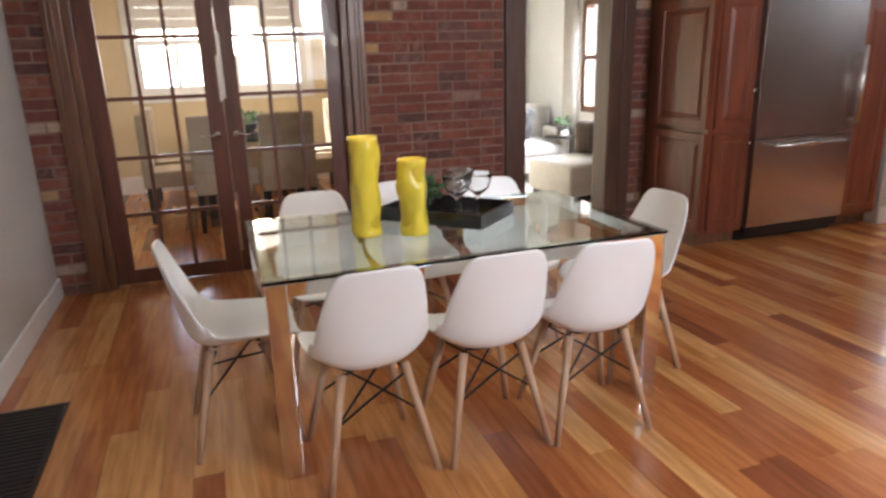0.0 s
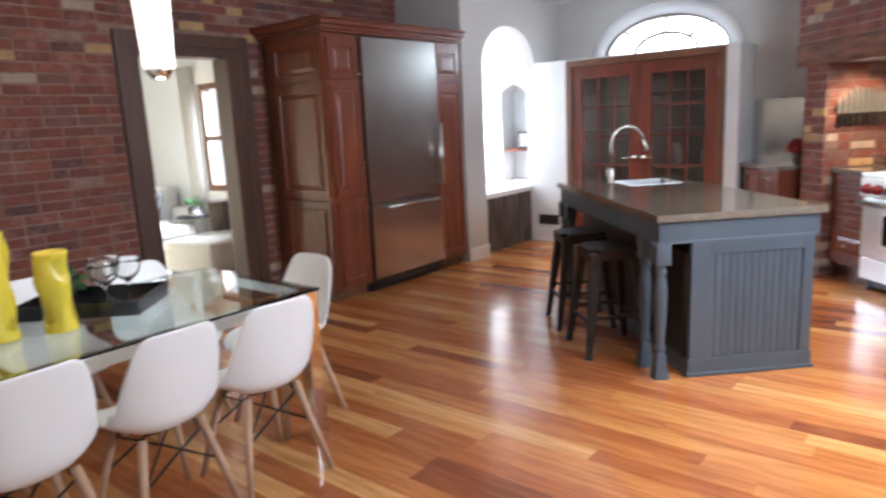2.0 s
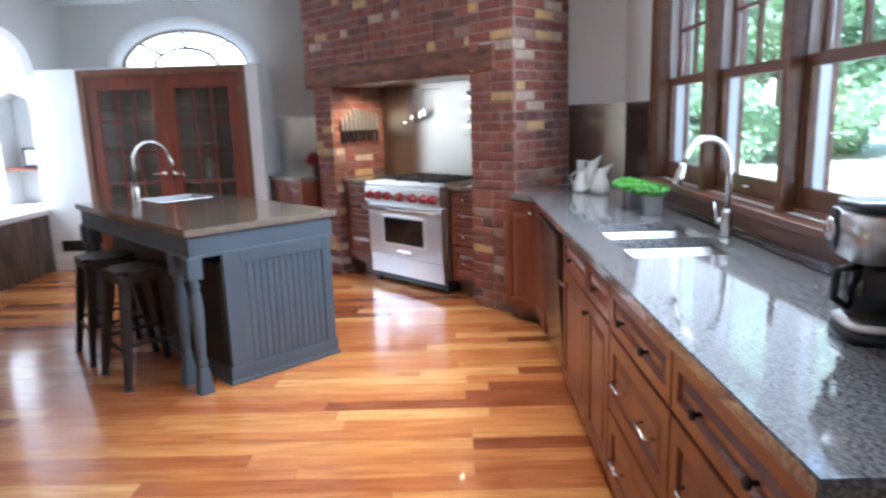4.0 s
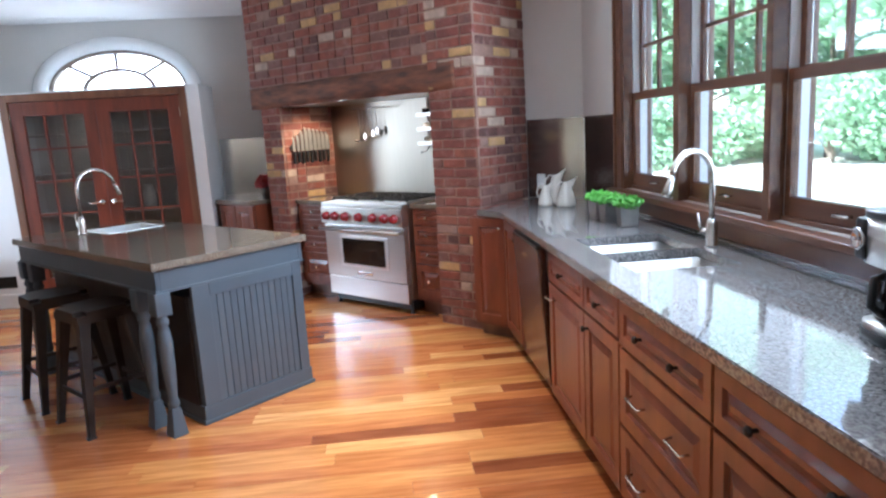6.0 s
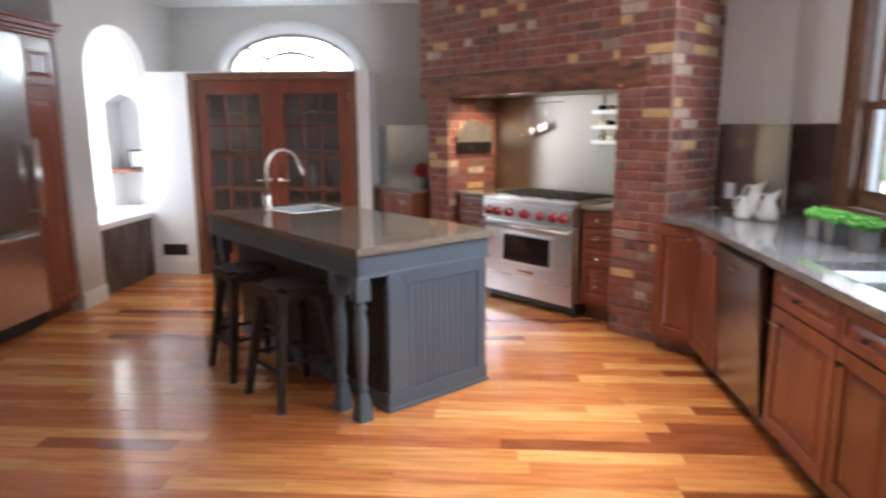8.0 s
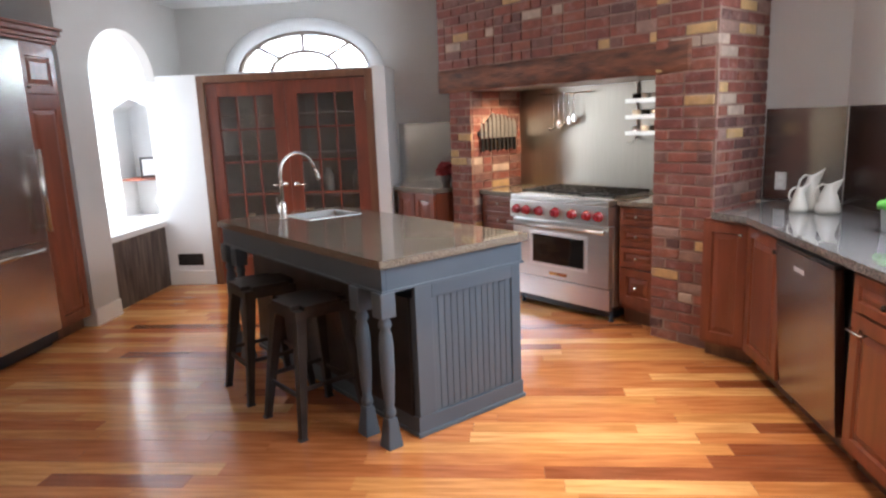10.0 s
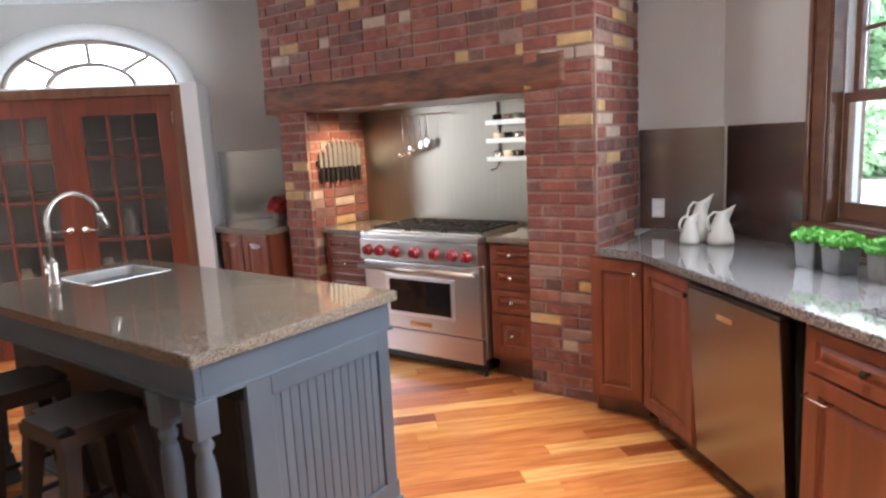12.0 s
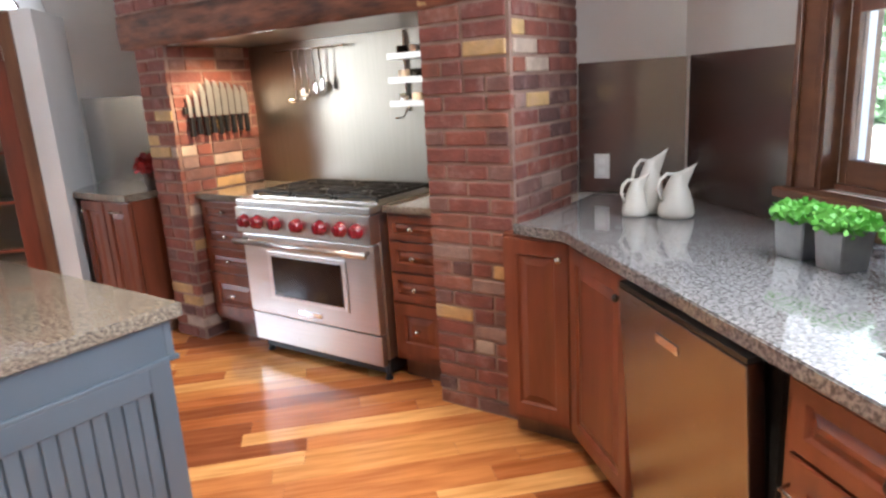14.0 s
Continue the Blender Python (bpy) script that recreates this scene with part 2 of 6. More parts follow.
M_grey = mat("charcoal_fabric", (0.06, 0.058, 0.058), 0.85, color2=(0.15, 0.14, 0.14), scale=9, bump=0.3, bscale=200)
M_zinc = mat("galvanised_tin", (0.45, 0.44, 0.43), 0.36, 0.9, color2=(0.33, 0.325, 0.32), scale=14, bump=0.05, bscale=60)
M_rug = mat("pale_carpet", (0.6, 0.57, 0.52), 0.95, color2=(0.53, 0.5, 0.45), scale=40, bump=0.6, bscale=240)


def granite(name, a, b, c, scale):
    m = mat(name, a, 0.09, color2=b, scale=scale, detail=8, lo=0.38, hi=0.62, coat=0.5, rvary=0.03)
    m.node_tree.nodes["Principled BSDF"].inputs["Coat Roughness"].default_value = 0.02
    t = m.node_tree
    vo = t.nodes.new("ShaderNodeTexVoronoi")
    vo.inputs["Scale"].default_value = scale * 2.4
    ramp = t.nodes.new("ShaderNodeValToRGB")
    ramp.color_ramp.elements[0].position, ramp.color_ramp.elements[1].position = 0.12, 0.42
    ramp.color_ramp.elements[0].color, ramp.color_ramp.elements[1].color = (*c, 1), (1, 1, 1, 1)
    co = t.nodes.new("ShaderNodeTexCoord")
    t.links.new(co.outputs["Object"], vo.inputs["Vector"])
    t.links.new(vo.outputs["Distance"], ramp.inputs["Fac"])
    mix = t.nodes.new("ShaderNodeMix")
    mix.data_type, mix.blend_type = "RGBA", "MULTIPLY"
    mix.inputs["Factor"].default_value = 0.55
    bs = t.nodes["Principled BSDF"]
    old = bs.inputs["Base Color"].links[0].from_socket
    t.links.new(old, mix.inputs["A"])
    t.links.new(ramp.outputs["Color"], mix.inputs["B"])
    t.links.new(mix.outputs["Result"], bs.inputs["Base Color"])
    return m


M_granite = granite("grey_granite", (0.27, 0.26, 0.255), (0.085, 0.081, 0.082), (0.36, 0.33, 0.31), 110)
M_granite2 = granite("brown_granite", (0.3, 0.25, 0.19), (0.105, 0.084, 0.067), (0.3, 0.24, 0.19), 130)


def glass(name, tint=(1, 1, 1), rough=0.0, ior=1.45):
    m = bpy.data.materials.new(name)
    m.use_nodes = True
    b = m.node_tree.nodes["Principled BSDF"]
    b.inputs["Base Color"].default_value = (*tint, 1)
    b.inputs["Transmission Weight"].default_value, b.inputs["Roughness"].default_value, b.inputs["IOR"].default_value = 1.0, rough, ior
    return m


M_glass = glass("window_glass")
M_tglass = glass("table_glass", (0.86, 0.95, 0.92))
M_crystal = glass("crystal", (0.98, 0.985, 0.985), ior=1.1)


def emit(name, color, strength):
    m = bpy.data.materials.new(name)
    m.use_nodes = True
    b = m.node_tree.nodes["Principled BSDF"]
    b.inputs["Base Color"].default_value = (*color, 1)
    b.inputs["Emission Color"].default_value, b.inputs["Emission Strength"].default_value = (*color, 1), strength
    return m


M_crystal.node_tree.nodes["Principled BSDF"].inputs["Coat Weight"].default_value = 1.0
M_bulb = emit("lit_lamp", (1.0, 0.86, 0.66), 4)
M_shade = emit("lit_frosted_shade", (1.0, 0.9, 0.76), 0.45)

# ---- mesh tools ----


def box(bm, x0, x1, y0, y1, z0, z1, bevel=0.0, m=None):
    r = bmesh.ops.create_cube(bm, size=1.0)
    vs = r["verts"]
    for v in vs:
        v.co = ((x0 + x1) / 2 + v.co.x * (x1 - x0), (y0 + y1) / 2 + v.co.y * (y1 - y0), (z0 + z1) / 2 + v.co.z * (z1 - z0))
    if bevel:
        es = {e for v in vs for e in v.link_edges}
        vs = bmesh.ops.bevel(bm, geom=list(es), offset=bevel, segments=2, affect="EDGES", profile=0.6)["verts"]
        vs = list({v for f in {f for v in vs for f in v.link_faces} for v in f.verts})
    if m is not None:
        bmesh.ops.transform(bm, matrix=m, verts=vs)
    return vs


def rod(bm, a, b, r0, r1=None, seg=12):
    """A round bar from a to b, tapering from r0 to r1."""
    a, b = Vector(a), Vector(b)
    turn = (b - a).to_track_quat("Z", "Y").to_matrix().to_4x4()
    bmesh.ops.create_cone(bm, cap_ends=True, segments=seg, radius1=r0, radius2=r0 if r1 is None else r1, depth=(b - a).length,
                          matrix=Matrix.Translation((a + b) / 2) @ turn)


def tube(bm, pts, r, seg=10):
    """A pipe of radius r (a number or one per point) along points."""
    pts = [Vector(p) for p in pts]
    rings, side = [], None
    for n, p in enumerate(pts):
        d = (pts[min(n + 1, len(pts) - 1)] - pts[max(n - 1, 0)]).normalized()
        if side is None:
            side = d.orthogonal().normalized()
        side = (side - d * side.dot(d)).normalized()
        up = d.cross(side)
        rr = r[n] if isinstance(r, (list, tuple)) else r
        rings.append([bm.verts.new(p + rr * (math.cos(2 * math.pi * k / seg) * side + math.sin(2 * math.pi * k / seg) * up)) for k in range(seg)])
    for a, b in zip(rings, rings[1:]):
        for k in range(seg):
            bm.faces.new((a[k], a[(k + 1) % seg], b[(k + 1) % seg], b[k]))
    bm.faces.new(rings[0][::-1])
    bm.faces.new(rings[-1])


def lathe(bm, prof, seg=24, m=Matrix()):
    """Turns a profile of (radius, height) about z."""
    rings = []
    for r, z in prof:
        rings.append([bm.verts.new(m @ Vector((max(r, 1e-4) * math.cos(2 * math.pi * k / seg), max(r, 1e-4) * math.sin(2 * math.pi * k / seg), z))) for k in range(seg)])
    for a, b in zip(rings, rings[1:]):
        for k in range(seg):
            bm.faces.new((a[k], a[(k + 1) % seg], b[(k + 1) % seg], b[k]))
    bm.faces.new(rings[0][::-1])
    bm.faces.new(rings[-1])


def prism(bm, outline, z0, z1, m=Matrix()):
    """An outline of (x, y) points raised from z0 to z1."""
    lo = [bm.verts.new(m @ Vector((x, y, z0))) for x, y in outline]
    hi = [bm.verts.new(m @ Vector((x, y, z1))) for x, y in outline]
    n = len(outline)
    for k in range(n):
        bm.faces.new((lo[k], lo[(k + 1) % n], hi[(k + 1) % n], hi[k]))
    bm.faces.new(lo[::-1])
    bm.faces.new(hi)


def mesh(name, bm, material, smooth=False):
    bmesh.ops.recalc_face_normals(bm, faces=bm.faces[:])
    me = bpy.data.meshes.new(name)
    bm.to_mesh(me)
    bm.free()
    me.materials.append(material)
    if smooth:
        me.shade_auto_smooth(use_auto_smooth=True, angle=radians(40)) if hasattr(me, "shade_auto_smooth") else me.polygons.foreach_set("use_smooth", [True] * len(me.polygons))
    return me


def part(name, bm, material, parent=None, label="", smooth=False, m=None):
    ob = new(name, mesh(name, bm, material, smooth))
    if m is not None:
        ob.matrix_basis = m
    if parent is not None:
        ob.parent = parent
    return tagged(ob, label=label)


def thing(name, m, label, category, group="", kind=""):
    ob = new(name)
    ob.empty_display_size = 0.1
    ob.matrix_basis = m
    return tagged(ob, label, category, group, kind)


def slab(name, x0, x1, y0, y1, z0, z1, material, label="", category="", parent=None, bevel=0.0, kind="structure", m=None):
    bm = bmesh.new()
    box(bm, x0, x1, y0, y1, z0, z1, bevel)
    ob = part(name, bm, material, parent, m=m)
    return tagged(ob, label, category, kind=kind if parent is None else "")


def boxes(name, rows, material, parent=None, label="", bevel=0.0):
    bm = bmesh.new()
    for r in rows:
        box(bm, *r, bevel)
    return part(name, bm, material, parent, label)


R = random.Random(5)

# ---- the room: walls and openings ----
CEIL, WIN_Y, BRICK_Y, WEST, EAST, DOOR_X, ARCH_Y = 2.75, -0.85, 5.39, -0.5, 7.65, 7.1, 4.55
HM = pose(5.968, 0.848, 0, 0, 0, 225)        # the hearth: x along its front, y into the wall
IM = pose(3.70, 1.80, 0, 0, 0, 44)           # the island: x along its length

ceiling = slab("ceiling", WEST - 0.2, EAST + 0.2, WIN_Y - 0.2, BRICK_Y + 0.2, CEIL, CEIL + 0.15, M_ceil, "white painted flat plaster ceiling", "ceiling")
slab("wall_west", WEST - 0.15, WEST, WIN_Y - 0.15, BRICK_Y, 0, CEIL, M_wall, "pale grey painted plaster wall", "wall")
slab("baseboard", WEST + 0.002, WEST + 0.018, WIN_Y, BRICK_Y - 0.002, 0, 0.13, M_white, "white painted wooden baseboard", "baseboard", bevel=0.004)

# window wall with three double-hung windows
W0, W1, SILL, HEAD = 2.09, 4.37, 1.06, 2.42
wall_south = thing("wall_south", pose(0, 0, 0), "pale grey painted wall round a triple window", "wall", kind="structure")
for a in ((WEST, W0, WIN_Y - 0.18, WIN_Y, 0, CEIL), (W1, 5.2, WIN_Y - 0.18, WIN_Y, 0, CEIL), (W0, W1, WIN_Y - 0.18, WIN_Y, 0, SILL), (W0, W1, WIN_Y - 0.18, WIN_Y, HEAD, CEIL)):
    slab("wall_piece", *a, M_wall, parent=wall_south)

# diagonal wall behind the hearth, and the east wall with its fanlight
slab("wall_diagonal", -1.85, 1.85, 0.64, 0.8, 0, CEIL, M_wall, "pale grey painted diagonal wall behind the brick hearth", "wall", m=HM)


def arch_wall(name, along, across, z0, z1, cx, a, zs, b, thick, parent, axis, low):
    """A wall piece round an arched opening: half width a, springing at zs, rise b, open down to low."""
    bm = bmesh.new()
    n = 28
    top = [(cx - a * math.cos(math.pi * k / n), zs + b * math.sin(math.pi * k / n)) for k in range(n + 1)]

    def vert(u, w, z):
        return bm.verts.new((u, w, z) if axis == "x" else (w, u, z))
    rows = []
    for w in (across, across + thick):
        arc = [vert(u, w, z) for u, z in top]
        up = [vert(u, w, z1) for u, z in top]
        ends = [vert(along[0], w, z1), vert(along[0], w, z0), vert(cx - a, w, z0), vert(cx + a, w, z0), vert(along[1], w, z0), vert(along[1], w, z1)]
        rows.append((arc, up, ends))
    for arc, up, e in rows:
        for k in range(n):
            bm.faces.new((arc[k], arc[k + 1], up[k + 1], up[k]))
        bm.faces.new((e[0], e[1], e[2], arc[0], up[0]))
        bm.faces.new((e[3], e[4], e[5], up[-1], arc[-1]))
    (a0, u0, e0), (a1, u1, e1) = rows
    for k in range(n):
        bm.faces.new((a0[k], a0[k + 1], a1[k + 1], a1[k]))
    bm.faces.new((a0[0], e0[2], e1[2], a1[0]))
    bm.faces.new((a0[-1], e0[3], e1[3], a1[-1]))
    bm.faces.new((e0[0], e0[1], e1[1], e1[0]))
    bm.faces.new((e0[4], e0[5], e1[5], e1[4]))
    ob = part(name, bm, M_wall, parent)
    return ob


FC, FA, FZ, FB = 3.25, 0.69, 2.07, 0.40
east = thing("wall_east", pose(0, 0, 0), "pale blue-grey painted wall with an arched fanlight", "wall", kind="structure")
arch_wall("wall_piece", (1.55, 4.75), EAST, 2.0, CEIL, FC, FA, FZ, FB, 0.15, east, "y", 2.0)
slab("wall_piece", EAST, EAST + 0.15, 1.55, 4.75, 0, 2.0, M_wall, parent=east)

# built-out closet front with a pair of glazed doors
closet = thing("closet_wall", pose(0, 0, 0), "white painted closet front that stops short of the ceiling", "wall", kind="structure")
BT = 2.05
for a in ((DOOR_X, DOOR_X + 0.1, 2.32, 2.44, 0, BT), (DOOR_X, DOOR_X + 0.1, 4.14, 4.66, 0, BT), (DOOR_X, DOOR_X + 0.1, 2.44, 4.14, 2.035, BT),
          (DOOR_X + 0.1, EAST - 0.002, 2.32, 2.4, 0, BT), (DOOR_X + 0.1, EAST - 0.002, 2.4, 4.66, BT - 0.04, BT)):
    slab("wall_piece", *a, M_white, parent=closet)
slab("wall_piece", EAST - 0.03, EAST - 0.005, 2.4, 4.66, 0, BT - 0.04, M_closet, parent=closet)
slab("baseboard", DOOR_X - 0.016, DOOR_X - 0.002, 4.15, 4.62, 0, 0.14, M_white, "white painted wooden baseboard", "baseboard", bevel=0.004)

# wall with the arched alcove
AX0, AX1 = 6.07, 7.098
arch = thing("wall_arch", pose(0, 0, 0), "pale grey painted wall with a tall arched alcove", "wall", kind="structure")
arch_wall("wall_piece", (5.72, EAST), ARCH_Y, 2.0, CEIL, (AX0 + AX1) / 2, (AX1 - AX0) / 2, 2.0, 0.42, 0.1, arch, "x", 0)
slab("wall_piece", 5.72, AX0, ARCH_Y, ARCH_Y + 0.1, 0, 2.0, M_wall, parent=arch)
slab("wall_piece", 5.72, 5.82, ARCH_Y + 0.1, BRICK_Y, 0, CEIL, M_wall, parent=arch)
slab("baseboard", 5.72, AX0 - 0.002, ARCH_Y - 0.018, ARCH_Y - 0.002, 0, 0.14, M_white, "white painted wooden baseboard", "baseboard", bevel=0.004)
alcove = thing("alcove_wall", pose(0, 0, 0), "white painted inner walls of the arched alcove", "wall", kind="structure")
AB = 5.75
for a in ((AX0 - 0.1, AX0, ARCH_Y + 0.1, AB, 0, 2.5), (AX0, AX1 + 0.4, ARCH_Y + 0.1, AB, 2.44, 2.5), (AX0 - 0.1, 6.2, AB, AB + 0.1, 0, 2.5), (7.0, 7.5, AB, AB + 0.1, 0, 2.5),
          (6.2, 7.0, AB, AB + 0.1, 0, 0.9), (6.2, 7.0, AB, AB + 0.1, 2.2, 2.5)):
    slab("wall_piece", *a, M_white, parent=alcove)
# its side wall with a pointed recess
NY0, NY1, NZ0, NZ1, NP = 4.66, 5.02, 0.70, 1.75, 1.85
bm = bmesh.new()
box(bm, DOOR_X, DOOR_X + 0.32, 4.66, AB, 0, NZ0)
box(bm, DOOR_X, DOOR_X + 0.32, NY1, AB, NZ0, 2.44)
prism(bm, [(NY0, NZ1), (NY0 + 0.03, NZ1 + 0.03), ((NY0 + NY1) / 2, NP), (NY1 - 0.03, NZ1 + 0.03), (NY1, NZ1), (NY1, 2.44), (NY0, 2.44)], 0, 0.32,
      Matrix(((0, 0, 1, DOOR_X), (1, 0, 0, 0), (0, 1, 0, 0), (0, 0, 0, 1))))
box(bm, DOOR_X + 0.28, DOOR_X + 0.32, NY0, NY1, NZ0, NP)
part("wall_piece", bm, M_white, alcove)

# brick wall with the french doors and the doorway
FD0, FD1, FDT = -0.20, 1.525, 2.15
DW0, DW1, DWT = 2.80, 3.72, 2.12
brick_wall = thing("wall_brick", pose(0, 0, 0), "old red brick wall with scattered buff and grey bricks", "wall", kind="structure")
GAPS = ((WEST, FD0), (FD1, DW0), (DW1, 5.72))
for a, b in GAPS:
    slab("mortar", a, b, BRICK_Y, BRICK_Y + 0.16, 0, CEIL, M_mortar, parent=brick_wall)
slab("mortar", FD0, FD1, BRICK_Y, BRICK_Y + 0.16, FDT, CEIL, M_mortar, parent=brick_wall)
slab("mortar", DW0, DW1, BRICK_Y, BRICK_Y + 0.16, DWT, CEIL, M_mortar, parent=brick_wall)

# ---- the brick hearth ----
HX0, HX1, OX0, OX1, BEAM0, BEAM1 = -1.21, 1.27, -0.94, 0.85, 1.765, 1.955
HT0 = -1.335                                # the brickwork above the beam oversails on this side
hearth = thing("brick_hearth", HM, "massive red brick cooking hearth with scattered buff bricks", "hearth")
for a in ((HX0, OX0, 0, 0.635, 0, CEIL), (OX1, HX1, 0, 0.635, 0, CEIL), (OX0, OX1, 0, 0.635, BEAM0 + 0.02, CEIL), (HT0, HX0, 0, 0.635, BEAM0 + 0.02, CEIL)):
    boxes("mortar", [a], M_mortar, hearth)


def bricks(parent, rows, m_own, m_rest, limit=300):
    """Lays bricks of given boxes: own meshes for the first, the rest joined."""
    shapes = {}
    for n, (x0, x1, y0, y1, z0, z1) in enumerate(rows[:limit]):
        key = (round(x1 - x0, 3), round(y1 - y0, 3), round(z1 - z0, 3))
        if key not in shapes:
            bm = bmesh.new()
            box(bm, -key[0] / 2, key[0] / 2, -key[1] / 2, key[1] / 2, -key[2] / 2, key[2] / 2)
            bmesh.ops.bevel(bm, geom=bm.edges[:], offset=0.004, segments=1, affect="EDGES")
            shapes[key] = mesh("brick", bm, m_own)
        ob = new("brick", shapes[key])
        ob.parent = parent
        ob.location = ((x0 + x1) / 2 + R.uniform(-0.002, 0.002), (y0 + y1) / 2 + R.uniform(-0.003, 0.002), (z0 + z1) / 2)
        ob.rotation_euler = (R.uniform(-0.012, 0.012), R.uniform(-0.01, 0.01), R.uniform(-0.012, 0.012))
    rest = rows[limit:]
    if rest:
        vs, fs = [], []
        for x0, x1, y0, y1, z0, z1 in rest:
            k = len(vs)
            j = R.uniform(-0.003, 0.003)
            vs += [(x, y + j, z) for x in (x0, x1) for y in (y0, y1) for z in (z0, z1)]
            fs += [[k + i for i in f] for f in ((0, 1, 3, 2), (4, 6, 7, 5), (0, 4, 5, 1), (2, 3, 7, 6), (0, 2, 6, 4), (1, 5, 7, 3))]
        me = bpy.data.meshes.new("brick_rest")
        me.from_pydata(vs, [], fs)
        me.materials.append(m_rest)
        ob = new("brick_rest", me)
        ob.parent = parent
        tagged(ob, kind="stuff")


def courses(x0, x1, z0, z1, y, length=0.205, height=0.071, joint=0.014, proud=0.007, inside=0.03, axis="x", headers=0.12):
    """Brick boxes of a rough running bond, with headers among the stretchers, over a rectangle whose face lies at y."""
    out, n = [], round((z1 - z0) / height)
    h = (z1 - z0) / max(n, 1)
    lo, hi = (y - proud, y + inside) if inside > 0 else (y + inside, y + proud)
    for k in range(n):
        x = x0 - (length + joint) * (0.5 if k % 2 else 0.0)
        while x < x1 - 0.02:
            w = round(length / 2 - joint / 2, 4) if R.random() < headers else length
            a, b = max(x, x0), min(x + w, x1)
            if b - a > 0.03:
                za, zb = z0 + k * h + joint / 2, z0 + (k + 1) * h - joint / 2
                out.append((a, b, lo, hi, za, zb) if axis == "x" else (lo, hi, a, b, za, zb))
            x += w + joint
    return out


# ---- windows ----
PX, PY = (1, 0, 0), (0, 1, 0)


def sash_window(name, x0, x1, label):
    """A double-hung window in the south wall: six panes above, one below."""
    w = thing(name, pose(0, 0, 0), label, "window", kind="structure")
    mid, y = 1.63, WIN_Y - 0.03
    boxes("window_frame", [(x0 - 0.024, x0, y - 0.13, y + 0.05, SILL, HEAD), (x1, x1 + 0.024, y - 0.13, y + 0.05, SILL, HEAD), (x0, x1, y - 0.13, y + 0.045, HEAD - 0.035, HEAD),
                           (x0, x1, y - 0.13, y + 0.0, SILL, SILL + 0.02)], M_winwood, w, bevel=0.003)
    boxes("jamb_liner", [(x0 + 0.001, x0 + 0.008, y - 0.1, y - 0.012, SILL + 0.02, HEAD - 0.036), (x1 - 0.008, x1 - 0.001, y - 0.1, y - 0.012, SILL + 0.02, HEAD - 0.036)], M_white, w, "white vinyl jamb liner")
    a, b = x0 + 0.008, x1 - 0.008
    low = boxes("lower_sash", [(a, a + 0.032, y - 0.045, y - 0.008, SILL + 0.02, mid), (b - 0.032, b, y - 0.045, y - 0.008, SILL + 0.02, mid),
                               (a + 0.032, b - 0.032, y - 0.045, y - 0.008, SILL + 0.02, SILL + 0.095), (a + 0.032, b - 0.032, y - 0.045, y - 0.008, mid - 0.042, mid)], M_winwood, w, bevel=0.003)
    boxes("pane", [(a + 0.032, b - 0.032, y - 0.03, y - 0.026, SILL + 0.095, mid - 0.042)], M_glass, low).visible_shadow = False
    up = boxes("upper_sash", [(a, a + 0.032, y - 0.09, y - 0.05, mid - 0.03, HEAD - 0.036), (b - 0.032, b, y - 0.09, y - 0.05, mid - 0.03, HEAD - 0.036),
                              (a + 0.032, b - 0.032, y - 0.09, y - 0.05, mid - 0.03, mid + 0.01), (a + 0.032, b - 0.032, y - 0.09, y - 0.05, HEAD - 0.085, HEAD - 0.036)], M_winwood, w, bevel=0.003)
    c0, c1, r0, r1 = a + 0.032, b - 0.032, mid + 0.01, HEAD - 0.085
    for n in (1, 2):
        c = c0 + (c1 - c0) * n / 3
        boxes("muntin", [(c - 0.009, c + 0.009, y - 0.082, y - 0.058, r0, r1)], M_winwood, up)
    z = r0 + (r1 - r0) * 0.365
    for n in range(3):
        boxes("muntin", [(c0 + (c1 - c0) * n / 3 + 0.009, c0 + (c1 - c0) * (n + 1) / 3 - 0.009, y - 0.082, y - 0.058, z - 0.009, z + 0.009)], M_winwood, up)
        for q0, q1 in ((r0, z - 0.009), (z + 0.009, r1)):
            boxes("pane", [(c0 + (c1 - c0) * n / 3 + 0.009, c0 + (c1 - c0) * (n + 1) / 3 - 0.009, y - 0.072, y - 0.069, q0, q1)], M_glass, up).visible_shadow = False
    bm = bmesh.new()
    tube(bm, [((a + b) / 2 - 0.035, y - 0.006, SILL + 0.06), ((a + b) / 2 - 0.03, y + 0.016, SILL + 0.058), ((a + b) / 2 + 0.03, y + 0.016, SILL + 0.058), ((a + b) / 2 + 0.035, y - 0.006, SILL + 0.06)], 0.006, 8)
    part("sash_lift", bm, M_nickel, w, "satin nickel sash lift", True)
    return w


